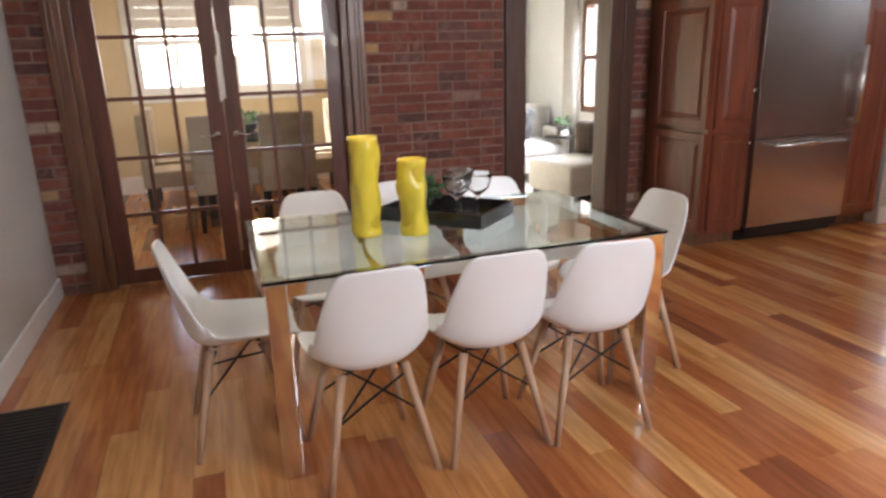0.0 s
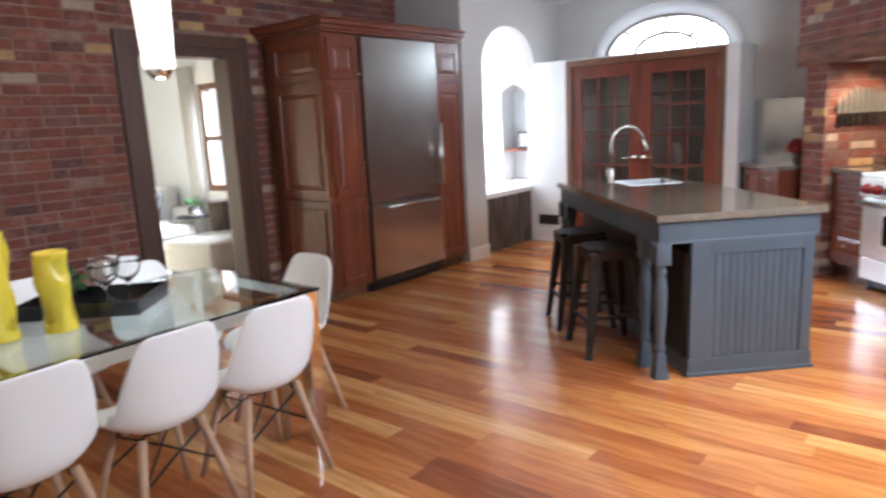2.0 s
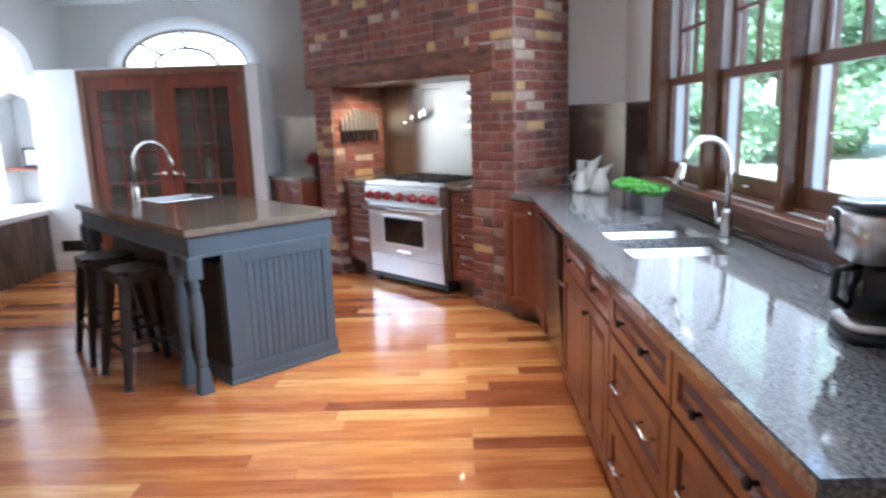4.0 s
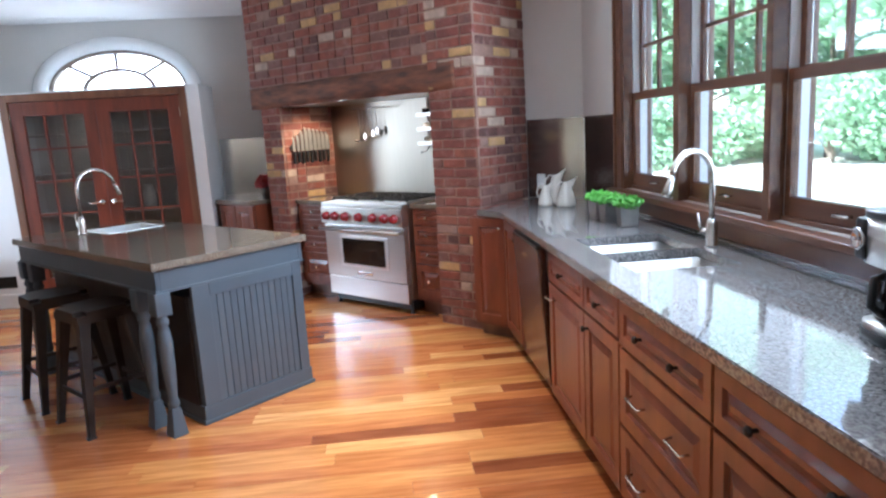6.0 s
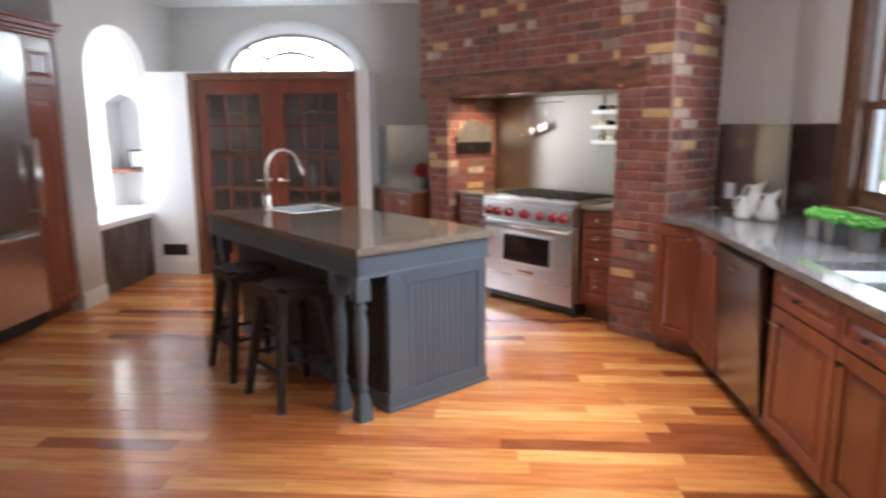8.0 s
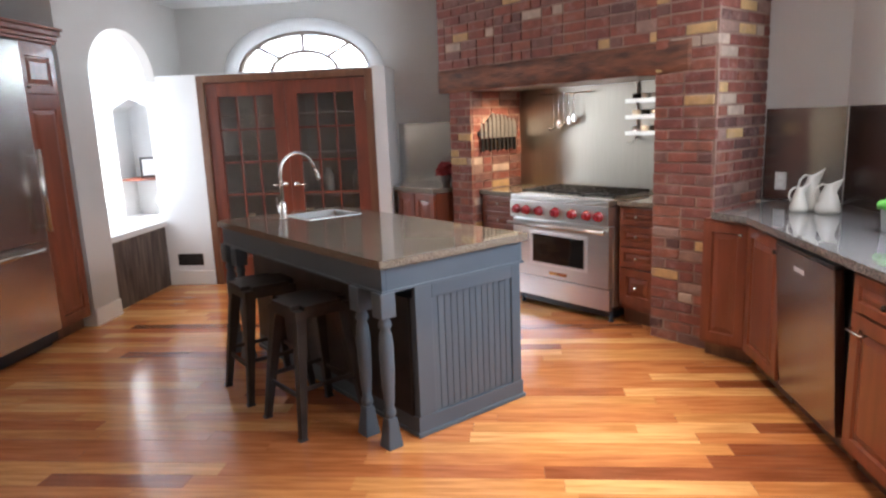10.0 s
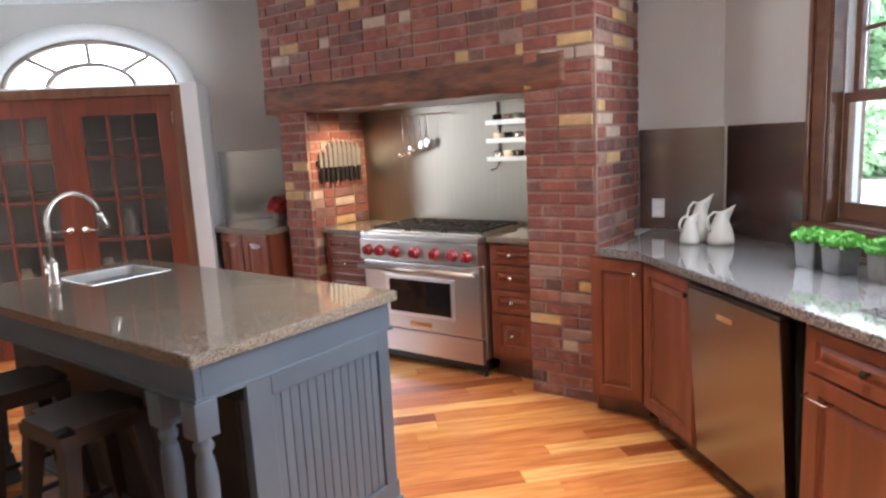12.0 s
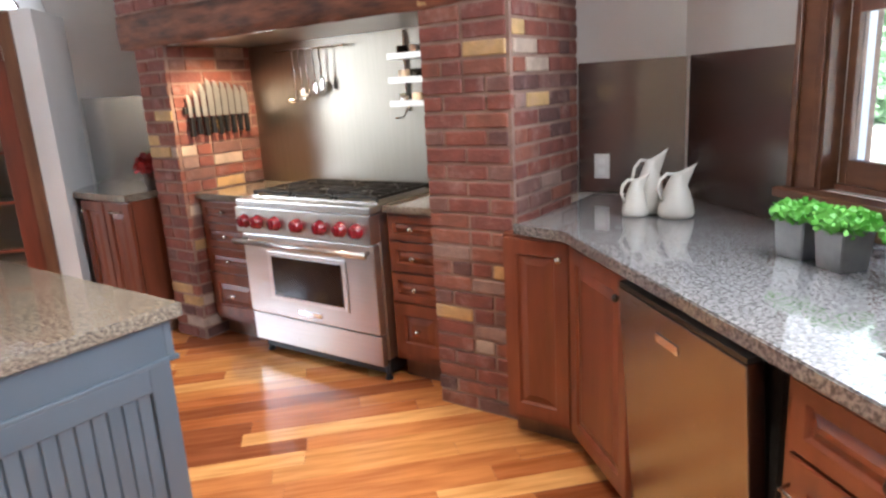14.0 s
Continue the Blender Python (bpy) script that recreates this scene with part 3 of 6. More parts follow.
WX = [(3.642, 4.338), (2.852, 3.591), (2.122, 2.818)]
for n, (x0, x1) in enumerate(WX):
    sash_window("window_%d" % (n + 1), x0, x1, "brown stained double-hung window with six small panes above")
trim = thing("trim", pose(0, 0, 0), "brown stained moulded window casing and sill", "trim", kind="structure")
for a in ((W1 - 0.02, W1 + 0.10, WIN_Y + 0.001, WIN_Y + 0.022, SILL - 0.02, HEAD + 0.1), (W0 - 0.10, W0 + 0.02, WIN_Y + 0.001, WIN_Y + 0.022, SILL - 0.02, HEAD + 0.1),
          (W0 + 0.02, W1 - 0.02, WIN_Y + 0.001, WIN_Y + 0.022, HEAD, HEAD + 0.1), (W1 + 0.078, W1 + 0.102, WIN_Y + 0.022, WIN_Y + 0.036, SILL - 0.02, HEAD + 0.12),
          (W1 - 0.02, W1 + 0.006, WIN_Y + 0.022, WIN_Y + 0.03, SILL + 0.01, HEAD)):
    boxes("casing", [a], M_winwood, trim, bevel=0.004)
for x0, x1 in ((3.591, 3.642), (2.818, 2.852)):
    boxes("mullion", [(x0 - 0.004, x1 + 0.004, WIN_Y - 0.03, WIN_Y + 0.026, SILL, HEAD)], M_winwood, trim, bevel=0.004)
boxes("sill", [(W0 - 0.12, W1 + 0.12, WIN_Y - 0.03, WIN_Y + 0.075, SILL - 0.035, SILL - 0.002)], M_winwood, trim, bevel=0.006)
boxes("apron", [(W0 - 0.1, W1 + 0.1, WIN_Y + 0.002, WIN_Y + 0.018, SILL - 0.12, SILL - 0.036)], M_winwood, trim, bevel=0.003)

# fanlight over the closet
fan = thing("window_4", pose(0, 0, 0), "arched fanlight window with radiating bars and white casing", "window", kind="structure")


def arc_band(bm, cy, cz, a0, b0, a1, b1, x0, x1, n=32):
    """A half-elliptic band between two ellipses, from x0 to x1."""
    rings = []
    for k in range(n + 1):
        c, s = math.cos(math.pi * k / n), math.sin(math.pi * k / n)
        rings.append([bm.verts.new((x, cy + a * c, cz + b * s)) for x, a, b in ((x0, a0, b0), (x0, a1, b1), (x1, a1, b1), (x1, a0, b0))])
    for p, q in zip(rings, rings[1:]):
        for k in range(4):
            bm.faces.new((p[k], p[(k + 1) % 4], q[(k + 1) % 4], q[k]))
    bm.faces.new(rings[0])
    bm.faces.new(rings[-1][::-1])


for nm, dims, material in (("casing", (FA, FB, FA + 0.14, FB + 0.125, EAST - 0.02, EAST - 0.001), M_white), ("window_frame", (FA - 0.035, FB - 0.032, FA - 0.001, FB - 0.001, EAST + 0.02, EAST + 0.08), M_fanbar),
                           ("muntin", (0.328, 0.188, 0.366, 0.226, EAST + 0.03, EAST + 0.07), M_fanbar)):
    bm = bmesh.new()
    arc_band(bm, FC, FZ, *dims)
    part(nm, bm, material, fan, smooth=True)
for ang in (45, 90, 135):
    c, s = math.cos(radians(ang)), math.sin(radians(ang))
    bm = bmesh.new()
    rod(bm, (EAST + 0.05, FC + 0.345 * c, FZ + 0.205 * s), (EAST + 0.05, FC + (FA - 0.03) * c, FZ + (FB - 0.03) * s), 0.019, seg=6)
    part("muntin", bm, M_fanbar, fan)
bm = bmesh.new()
prism(bm, [(FC + (FA - 0.03) * math.cos(math.pi * k / 24), FZ + (FB - 0.03) * math.sin(math.pi * k / 24)) for k in range(25)], EAST + 0.048, EAST + 0.052, Matrix(((0, 0, 1, 0), (1, 0, 0, 0), (0, 1, 0, 0), (0, 0, 0, 1))))
part("pane", bm, M_glass, fan).visible_shadow = False

# ---- glazed doors ----


def glazed_leaf(parent, x0, x1, z0, z1, cols, rows, material, stile=0.11, top=0.11, bottom=0.24, thick=0.04, bar=0.018):
    """One leaf in the parent's x-z plane, its face at y = 0."""
    f = boxes("door_leaf", [(x0, x0 + stile, 0, thick, z0, z1), (x1 - stile, x1, 0, thick, z0, z1), (x0 + stile, x1 - stile, 0, thick, z0, z0 + bottom), (x0 + stile, x1 - stile, 0, thick, z1 - top, z1)], material, parent, bevel=0.003)
    a, b, c, d = x0 + stile, x1 - stile, z0 + bottom, z1 - top
    for n in range(1, cols):
        x = a + (b - a) * n / cols
        boxes("muntin", [(x - bar / 2, x + bar / 2, 0.006, thick - 0.006, c, d)], material, f)
    for r in range(rows):
        for n in range(cols):
            p0, p1 = a + (b - a) * n / cols + (bar / 2 if n else 0), a + (b - a) * (n + 1) / cols - (bar / 2 if n < cols - 1 else 0)
            q0, q1 = c + (d - c) * r / rows + (bar / 2 if r else 0), c + (d - c) * (r + 1) / rows
            if r:
                boxes("muntin", [(p0, p1, 0.006, thick - 0.006, q0 - bar, q0)], material, f)
            boxes("pane", [(p0, p1, thick / 2 - 0.002, thick / 2 + 0.002, q0, q1 - (bar / 2 if r < rows - 1 else 0))], M_glass, f).visible_shadow = False
    return f


def lever(parent, x, z, side):
    bm = bmesh.new()
    rod(bm, (x, 0.0, z), (x, -0.012, z), 0.026, 0.024, 16)
    rod(bm, (x, -0.012, z), (x, -0.05, z), 0.009, seg=10)
    tube(bm, [(x, -0.05, z), (x + side * 0.03, -0.054, z + 0.004), (x + side * 0.075, -0.05, z - 0.004), (x + side * 0.11, -0.048, z + 0.004)], [0.009, 0.009, 0.007, 0.005], 8)
    part("door_handle", bm, M_nickel, parent, "satin nickel lever handle", True)


french = thing("door_1", pose(0, BRICK_Y + 0.05, 0), "pair of closed brown french doors with fifteen panes each", "door", kind="structure")
FM = (FD0 + FD1) / 2
for x0, x1, side in ((FD0 + 0.05, FM - 0.002, -1), (FM + 0.002, FD1 - 0.05, 1)):
    leaf = glazed_leaf(french, x0, x1, 0.01, FDT - 0.05, 3, 5, M_french, stile=0.108, top=0.1, bottom=0.095, bar=0.024)
    lever(french, FM + side * 0.06, 0.98, side)
    boxes("bolt_plate", [(FM + side * 0.012 - 0.008, FM + side * 0.012 + 0.008, -0.004, 0, z, z + 0.42) for z in (0.16, 1.22)] if side > 0 else [(FM - 0.02, FM - 0.004, -0.004, 0, 1.2, 1.5)], M_nickel, french, "brushed metal edge bolt")
fdc = thing("trim", pose(0, 0, 0), "dark brown stained wooden casing round the french doors", "trim", kind="structure")
for a in ((FD0, FD0 + 0.05, BRICK_Y - 0.01, BRICK_Y + 0.16, 0, FDT), (FD1 - 0.05, FD1, BRICK_Y - 0.01, BRICK_Y + 0.16, 0, FDT), (FD0 + 0.05, FD1 - 0.05, BRICK_Y - 0.01, BRICK_Y + 0.16, FDT - 0.05, FDT),
          (FD0 - 0.11, FD0 - 0.001, BRICK_Y - 0.04, BRICK_Y - 0.0, 0, FDT + 0.1), (FD1 + 0.001, FD1 + 0.11, BRICK_Y - 0.04, BRICK_Y - 0.0, 0, FDT + 0.1), (FD0 - 0.001, FD1 + 0.001, BRICK_Y - 0.04, BRICK_Y - 0.0, FDT + 0.001, FDT + 0.1)):
    boxes("casing", [a], M_trim, fdc, bevel=0.005)
for x in (FD0 - 0.085, FD0 - 0.055, FD1 + 0.045, FD1 + 0.075):
    boxes("casing_bead", [(x, x + 0.012, BRICK_Y - 0.05, BRICK_Y - 0.039, 0.02, FDT + 0.05)], M_trim, fdc, bevel=0.004)
dwc = thing("trim", pose(0, 0, 0), "dark brown stained wooden lining of the open doorway", "trim", kind="structure")
for a in ((DW0, DW0 + 0.07, BRICK_Y - 0.03, BRICK_Y + 0.17, 0, DWT), (DW1 - 0.12, DW1, BRICK_Y - 0.03, BRICK_Y + 0.17, 0, DWT), (DW0 + 0.07, DW1 - 0.12, BRICK_Y - 0.03, BRICK_Y + 0.17, DWT - 0.07, DWT),
          (DW0 - 0.10, DW0 - 0.001, BRICK_Y - 0.04, BRICK_Y - 0.0, 0, DWT + 0.1), (DW1 + 0.001, DW1 + 0.10, BRICK_Y - 0.04, BRICK_Y - 0.0, 0, DWT + 0.1), (DW0 - 0.001, DW1 + 0.001, BRICK_Y - 0.04, BRICK_Y - 0.0, DWT + 0.001, DWT + 0.1)):
    boxes("casing", [a], M_jamb, dwc, bevel=0.005)

# closet doors face west
CM = pose(DOOR_X, 4.14, 0, 0, 0, -90)
closet_door = thing("door_2", CM, "pair of reddish mahogany glazed closet doors, closed", "door", kind="structure")
CW = 1.70
for x0, x1, side in ((0.075, CW / 2 - 0.002, -1), (CW / 2 + 0.002, CW - 0.075, 1)):
    glazed_leaf(closet_door, x0, x1, 0.01, 1.96, 3, 5, M_red, stile=0.115, top=0.13, bottom=0.26)
    lever(closet_door, CW / 2 + side * 0.055, 0.98, side)
    for z in (0.35, 1.75):
        boxes("hinge", [((x0 - 0.012 if side < 0 else x1 - 0.004), (x0 + 0.004 if side < 0 else x1 + 0.012), -0.012, 0.002, z, z + 0.09)], M_nickel, closet_door, "brass butt hinge")
for a in ((0.0, 0.072, -0.02, 0.1, 0, 2.034), (CW - 0.072, CW, -0.02, 0.1, 0, 2.034), (0.072, CW - 0.072, -0.02, 0.1, 1.964, 2.034)):
    boxes("door_frame", [a], M_trim, closet_door, bevel=0.004)
for n, z in enumerate((0.45, 0.85, 1.25, 1.65)):
    sh = thing("closet_shelf", pose(0, 0, 0), "brown shelf inside the glazed closet", "shelf", group="closet shelves")
    boxes("board", [(DOOR_X + 0.2, EAST - 0.034, 2.41, 4.65, z, z + 0.02)], M_closet, sh)
for n in (1, 4, 6, 9, 12):
    z = (0.47, 0.87, 1.27)[n % 3]
    y, s, h = 2.6 + 0.105 * n, R.uniform(0.04, 0.07), R.uniform(0.1, 0.24)
    bm = bmesh.new()
    lathe(bm, [(s * 0.8, 0), (s, 0.01), (s, h * 0.7), (s * 0.6, h * 0.85), (s * 0.6, h)], 14)
    tagged(part("jar", bm, (M_fabric, M_closet, M_bench)[n % 3], smooth=True, m=pose(DOOR_X + 0.36, y, z)), "storage jar standing on a closet shelf", "jar", "closet jars")

# ---- cabinets ----


def panel_front(parent, x0, x1, z0, z1, name, m, rail=0.055, label=""):
    """A framed front with a raised field, all one piece; its back at y = 0."""
    bm = bmesh.new()
    box(bm, x0, x1, -0.02, 0, z0, z1)
    r = min(rail, (z1 - z0) * 0.24, (x1 - x0) * 0.24)
    face = min(bm.faces, key=lambda f: f.calc_center_median().y)
    bmesh.ops.bevel(bm, geom=list(face.edges), offset=0.003, segments=2, affect="EDGES")
    face = min(bm.faces, key=lambda f: (round(f.calc_center_median().y, 4), -f.calc_area()))
    for inset, push in ((r, 0.0), (0.006, 0.011), (0.006, 0.0), (min(0.03, (z1 - z0) * 0.12), -0.009)):
        bmesh.ops.inset_region(bm, faces=[face], thickness=inset, use_even_offset=True)
        for v in face.verts:
            v.co.y += push
    return part(name, bm, m, parent, label)


def knob(parent, x, z, m=None):
    bm = bmesh.new()
    lathe(bm, [(0.006, 0), (0.005, 0.012), (0.013, 0.018), (0.014, 0.024), (0.009, 0.03)], 12, pose(x, -0.02, z, 90))
    part("knob", bm, m or M_nickel, parent, "small satin nickel knob", True)


def pull(parent, x, z, w=0.11, m=None):
    bm = bmesh.new()
    tube(bm, [(x - w / 2, -0.018, z), (x - w / 2 + 0.004, -0.045, z - 0.004), (x + w / 2 - 0.004, -0.045, z - 0.004), (x + w / 2, -0.018, z)], 0.0045, 8)
    part("pull", bm, m or M_nickel, parent, "slim satin nickel bow pull", True)


def cabinet(m, w, depth, z0, z1, fronts, label, group="", kick=True, wood=None, cat="cabinet", low=None):
    """Fronts: (kind, x0, x1, z0, z1, knobs, pulls)."""
    wood = wood or M_wood
    c = thing("cabinet", m, label, cat, group)
    boxes("body", [(0, w, 0, depth, z0, low or z1)], wood, c)
    if low:
        boxes("front_rail", [(0, w, 0, 0.03, low, z1)], wood, c)
    if kick:
        boxes("toe_kick", [(0.0, w, 0.07, depth, 0.001, z0)], M_trim, c, "dark recessed toe kick")
    for kind, x0, x1, a, b, knobs, pulls in fronts:
        f = panel_front(c, x0 + 0.003, x1 - 0.003, a, b, kind, wood)
        f.location = (0, -0.001, 0)
        for x, z in knobs:
            knob(f, x, z, M_stoolm if "window" in group else None)
        for x, z in pulls:
            pull(f, x, z)
    return c


# tall cabinets and the refrigerator
FY = 4.575
tall = cabinet(pose(3.94, FY, 0), 0.375, 0.64, 0.1, 2.19,
               [("door", 0.03, 0.365, 1.83, 2.15, [(0.34, 1.87)], []), ("door", 0.03, 0.365, 0.89, 1.79, [(0.34, 1.15)], []), ("door", 0.03, 0.365, 0.13, 0.85, [(0.34, 0.77)], [])],
               "tall cherry cabinet with raised-panel doors beside the refrigerator")
for z0, z1 in ((0.13, 0.85), (0.89, 1.79), (1.83, 2.15)):
    panel_front(tall, 0.03, 0.63, z0, z1, "side_panel", M_wood).matrix_basis = pose(-0.001, 0.645, 0, 0, 0, -90)
boxes("scribe_filler", [(0.05, 0.375, 0.641, BRICK_Y - FY - 0.012, 0.0, 2.19)], M_trim, tall, "dark wooden filler against the brick wall")
tall2 = cabinet(pose(5.29, FY, 0), 0.41, BRICK_Y - FY - 0.015, 0.1, 2.19,
                [("door", 0.012, 0.39, 1.83, 2.15, [(0.04, 1.87)], []), ("door", 0.012, 0.39, 0.13, 1.78, [(0.04, 1.1)], [])],
                "narrow tall cherry cabinet with raised-panel doors beside the refrigerator")
crown = thing("crown_moulding", pose(0, 0, 0), "stepped cherry crown moulding on top of the tall cabinets", "moulding")
for n, (o, z0, z1) in enumerate(((0.008, 2.192, 2.215), (0.03, 2.215, 2.245), (0.055, 2.245, 2.285), (0.075, 2.285, 2.305))):
    boxes("moulding", [(3.94 - o, 5.70 + o * 0.2, FY - 0.02 - o, BRICK_Y - 0.02, z0, z1)], M_wood, crown, bevel=0.006)
fridge = thing("refrigerator", pose(4.32, FY, 0), "built-in stainless steel refrigerator with a freezer drawer below", "refrigerator")
boxes("body", [(0.0, 0.965, 0.0, 0.78, 0.1, 2.185)], M_iron, fridge)
boxes("door", [(0.004, 0.961, -0.05, -0.002, 0.797, 2.175)], M_steel, fridge, bevel=0.004)
boxes("drawer", [(0.004, 0.961, -0.05, -0.002, 0.125, 0.79)], M_steel, fridge, bevel=0.004)
boxes("toe_grille", [(0.012, 0.95, -0.02, -0.002, 0.05, 0.12), (0, 0.965, 0.05, 0.6, 0.001, 0.1)], M_black, fridge, "black toe grille")
bm = bmesh.new()
rod(bm, (0.915, -0.11, 0.86), (0.915, -0.11, 1.44), 0.017)
for z in (0.9, 1.4):
    rod(bm, (0.915, -0.11, z), (0.915, -0.05, z), 0.01)
part("door_handle", bm, M_nickel, fridge, "vertical steel bar handle", True)
bm = bmesh.new()
rod(bm, (0.15, -0.11, 0.745), (0.82, -0.11, 0.745), 0.016)
for x in (0.19, 0.78):
    rod(bm, (x, -0.11, 0.745), (x, -0.05, 0.745), 0.01)
part("drawer_handle", bm, M_nickel, fridge, "horizontal steel bar handle", True)

# base cabinets along the window wall: fronts face north, x runs west
CY = -0.165


def run(x1, w, fronts, label, low=None):
    return cabinet(pose(x1, CY, 0, 0, 0, 180), w, 0.665, 0.1, 0.877, fronts, label, "base cabinets under the window", low=low)


run(3.595, 0.60, [("drawer_front", 0.03, 0.60, 0.715, 0.865, [(0.29, 0.79)], []), ("door", 0.03, 0.60, 0.12, 0.705, [], [(0.10, 0.64)])], "cherry base cabinet under the kitchen sink", 0.66)
run(2.992, 0.4, [("drawer_front", 0, 0.4, 0.715, 0.865, [(0.2, 0.79)], []), ("door", 0, 0.4, 0.12, 0.705, [(0.05, 0.65)], [])], "cherry base cabinet under the kitchen sink", 0.66)
run(2.589, 0.66, [("drawer_front", 0, 0.66, 0.70, 0.865, [(0.2, 0.78), (0.46, 0.78)], []), ("drawer_front", 0, 0.66, 0.405, 0.69, [], [(0.17, 0.55), (0.48, 0.55)]),
                  ("drawer_front", 0, 0.66, 0.12, 0.395, [], [(0.17, 0.26), (0.48, 0.26)])], "cherry cabinet with three deep drawers")
run(1.926, 0.68, [("drawer_front", 0, 0.68, 0.70, 0.865, [(0.2, 0.78), (0.48, 0.78)], []), ("drawer_front", 0, 0.68, 0.405, 0.69, [], [(0.17, 0.55), (0.5, 0.55)]),
                  ("drawer_front", 0, 0.68, 0.12, 0.395, [], [(0.17, 0.26), (0.5, 0.26)])], "cherry cabinet with three deep drawers")
run(4.735, 0.49, [("door", 0.01, 0.48, 0.12, 0.865, [(0.44, 0.8)], [])], "cherry corner cabinet with one tall raised-panel door")
cabinet(HM @ pose(1.285, -0.13, 0), 0.29, 0.6, 0.1, 0.877, [("door", 0.005, 0.285, 0.12, 0.865, [(0.25, 0.8)], [])], "narrow angled cherry cabinet beside the brick hearth")
cabinet(HM @ pose(-1.87, -0.13, 0), 0.575, 0.6, 0.1, 0.877, [("door", 0.005, 0.27, 0.12, 0.865, [(0.05, 0.8)], []), ("door", 0.275, 0.565, 0.12, 0.865, [], [(0.42, 0.81)])], "angled cherry cabinet beside the brick hearth")

# dishwasher with its door ajar
dish = thing("dishwasher", pose(4.25, CY - 0.01, 0, 0, 0, 180), "stainless steel dishwasher with its door slightly open", "dishwasher")
boxes("body", [(0.004, 0.60, 0.02, 0.6, 0.1, 0.865)], M_iron, dish)
bm = bmesh.new()
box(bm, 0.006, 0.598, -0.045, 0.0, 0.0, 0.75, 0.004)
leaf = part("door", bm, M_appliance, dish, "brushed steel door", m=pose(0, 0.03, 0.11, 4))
boxes("control_strip", [(0.006, 0.598, -0.043, 0.0, 0.752, 0.765)], M_black, leaf, "black top edge")
boxes("badge", [(0.22, 0.33, -0.048, -0.044, 0.66, 0.685)], M_chrome, leaf, "small bright metal badge")
boxes("toe_kick", [(0.0, 0.60, 0.07, 0.5, 0.001, 0.1)], M_trim, dish)

# ---- worktops ----


def worktop(name, xs, ys, holes, z0, z1, m, material, label):
    """A slab on a grid of lines xs and ys, open at the given cells, with eased edges."""
    bm = bmesh.new()
    grid = {(i, j, k): bm.verts.new((x, y, z)) for i, x in enumerate(xs) for j, y in enumerate(ys) for k, z in enumerate((z0, z1))}
    full = {(i, j) for i in range(len(xs) - 1) for j in range(len(ys) - 1)} - set(holes)
    for i, j in full:
        bm.faces.new([grid[c] for c in ((i, j, 0), (i, j + 1, 0), (i + 1, j + 1, 0), (i + 1, j, 0))])
        bm.faces.new([grid[c] for c in ((i, j, 1), (i + 1, j, 1), (i + 1, j + 1, 1), (i, j + 1, 1))])
        for (di, dj), (a, b) in (((-1, 0), ((0, 0), (0, 1))), ((1, 0), ((1, 0), (1, 1))), ((0, -1), ((0, 0), (1, 0))), ((0, 1), ((0, 1), (1, 1)))):
            if (i + di, j + dj) not in full:
                p, q = (i + a[0], j + a[1]), (i + b[0], j + b[1])
                bm.faces.new([grid[(*p, 0)], grid[(*q, 0)], grid[(*q, 1)], grid[(*p, 1)]])
    bmesh.ops.recalc_face_normals(bm, faces=bm.faces[:])
    rim = [e for e in bm.edges if len(e.link_faces) == 2 and e.calc_face_angle() > 1.0]
    bmesh.ops.bevel(bm, geom=rim, offset=0.004, segments=2, affect="EDGES")
    return tagged(part(name, bm, material, m=m), label, "worktop")


SX0, SX1, SXM, SY0, SY1 = 2.74, 3.50, 3.10, -0.68, -0.27
worktop("worktop", (1.22, SX0, SXM - 0.012, SXM + 0.012, SX1, 4.70), (WIN_Y + 0.002, SY0, SY1, -0.12), ((1, 1), (3, 1)), 0.88, 0.92, None, M_granite, "polished grey speckled granite worktop along the windows")
bm = bmesh.new()
prism(bm, [(4.70, WIN_Y + 0.002), (5.115, WIN_Y + 0.002), (5.42, -0.545), (4.955, -0.075), (4.93, 0.0), (4.70, -0.13)], 0.88, 0.92)
tagged(part("worktop", bm, M_granite), "polished grey granite corner worktop beside the hearth", "worktop")
bm = bmesh.new()
prism(bm, [(-1.30, -0.165), (-1.30, 0.62), (-1.77, 0.62), (-2.21, 0.20), (-2.05, -0.06), (-1.9, -0.165)], 0.88, 0.92, HM)
tagged(part("worktop", bm, M_granite2), "polished brown granite worktop in the corner beside the hearth", "worktop")


def basin(bm, x0, x1, y0, y1, zt, depth, t=0.004, r=0.05):
    """An open bowl with rounded corners."""
    def ring(o, z, rr):
        pts = []
        for cx, cy, a0 in ((x1 - o - rr, y1 - o - rr, 0), (x0 + o + rr, y1 - o - rr, 90), (x0 + o + rr, y0 + o + rr, 180), (x1 - o - rr, y0 + o + rr, 270)):
            for k in range(6):
                a = radians(a0 + 18 * k)
                pts.append(bm.verts.new((cx + rr * math.cos(a), cy + rr * math.sin(a), z)))
        return pts
    rings = [ring(-0.02, zt, r), ring(0, zt - 0.001, r), ring(0.004, zt - depth * 0.85, r), ring(0.03, zt - depth, r * 0.6)]
    for a, b in zip(rings, rings[1:]):
        for k in range(len(a)):
            bm.faces.new((a[k], a[(k + 1) % len(a)], b[(k + 1) % len(a)], b[k]))
    bm.faces.new(rings[-1])


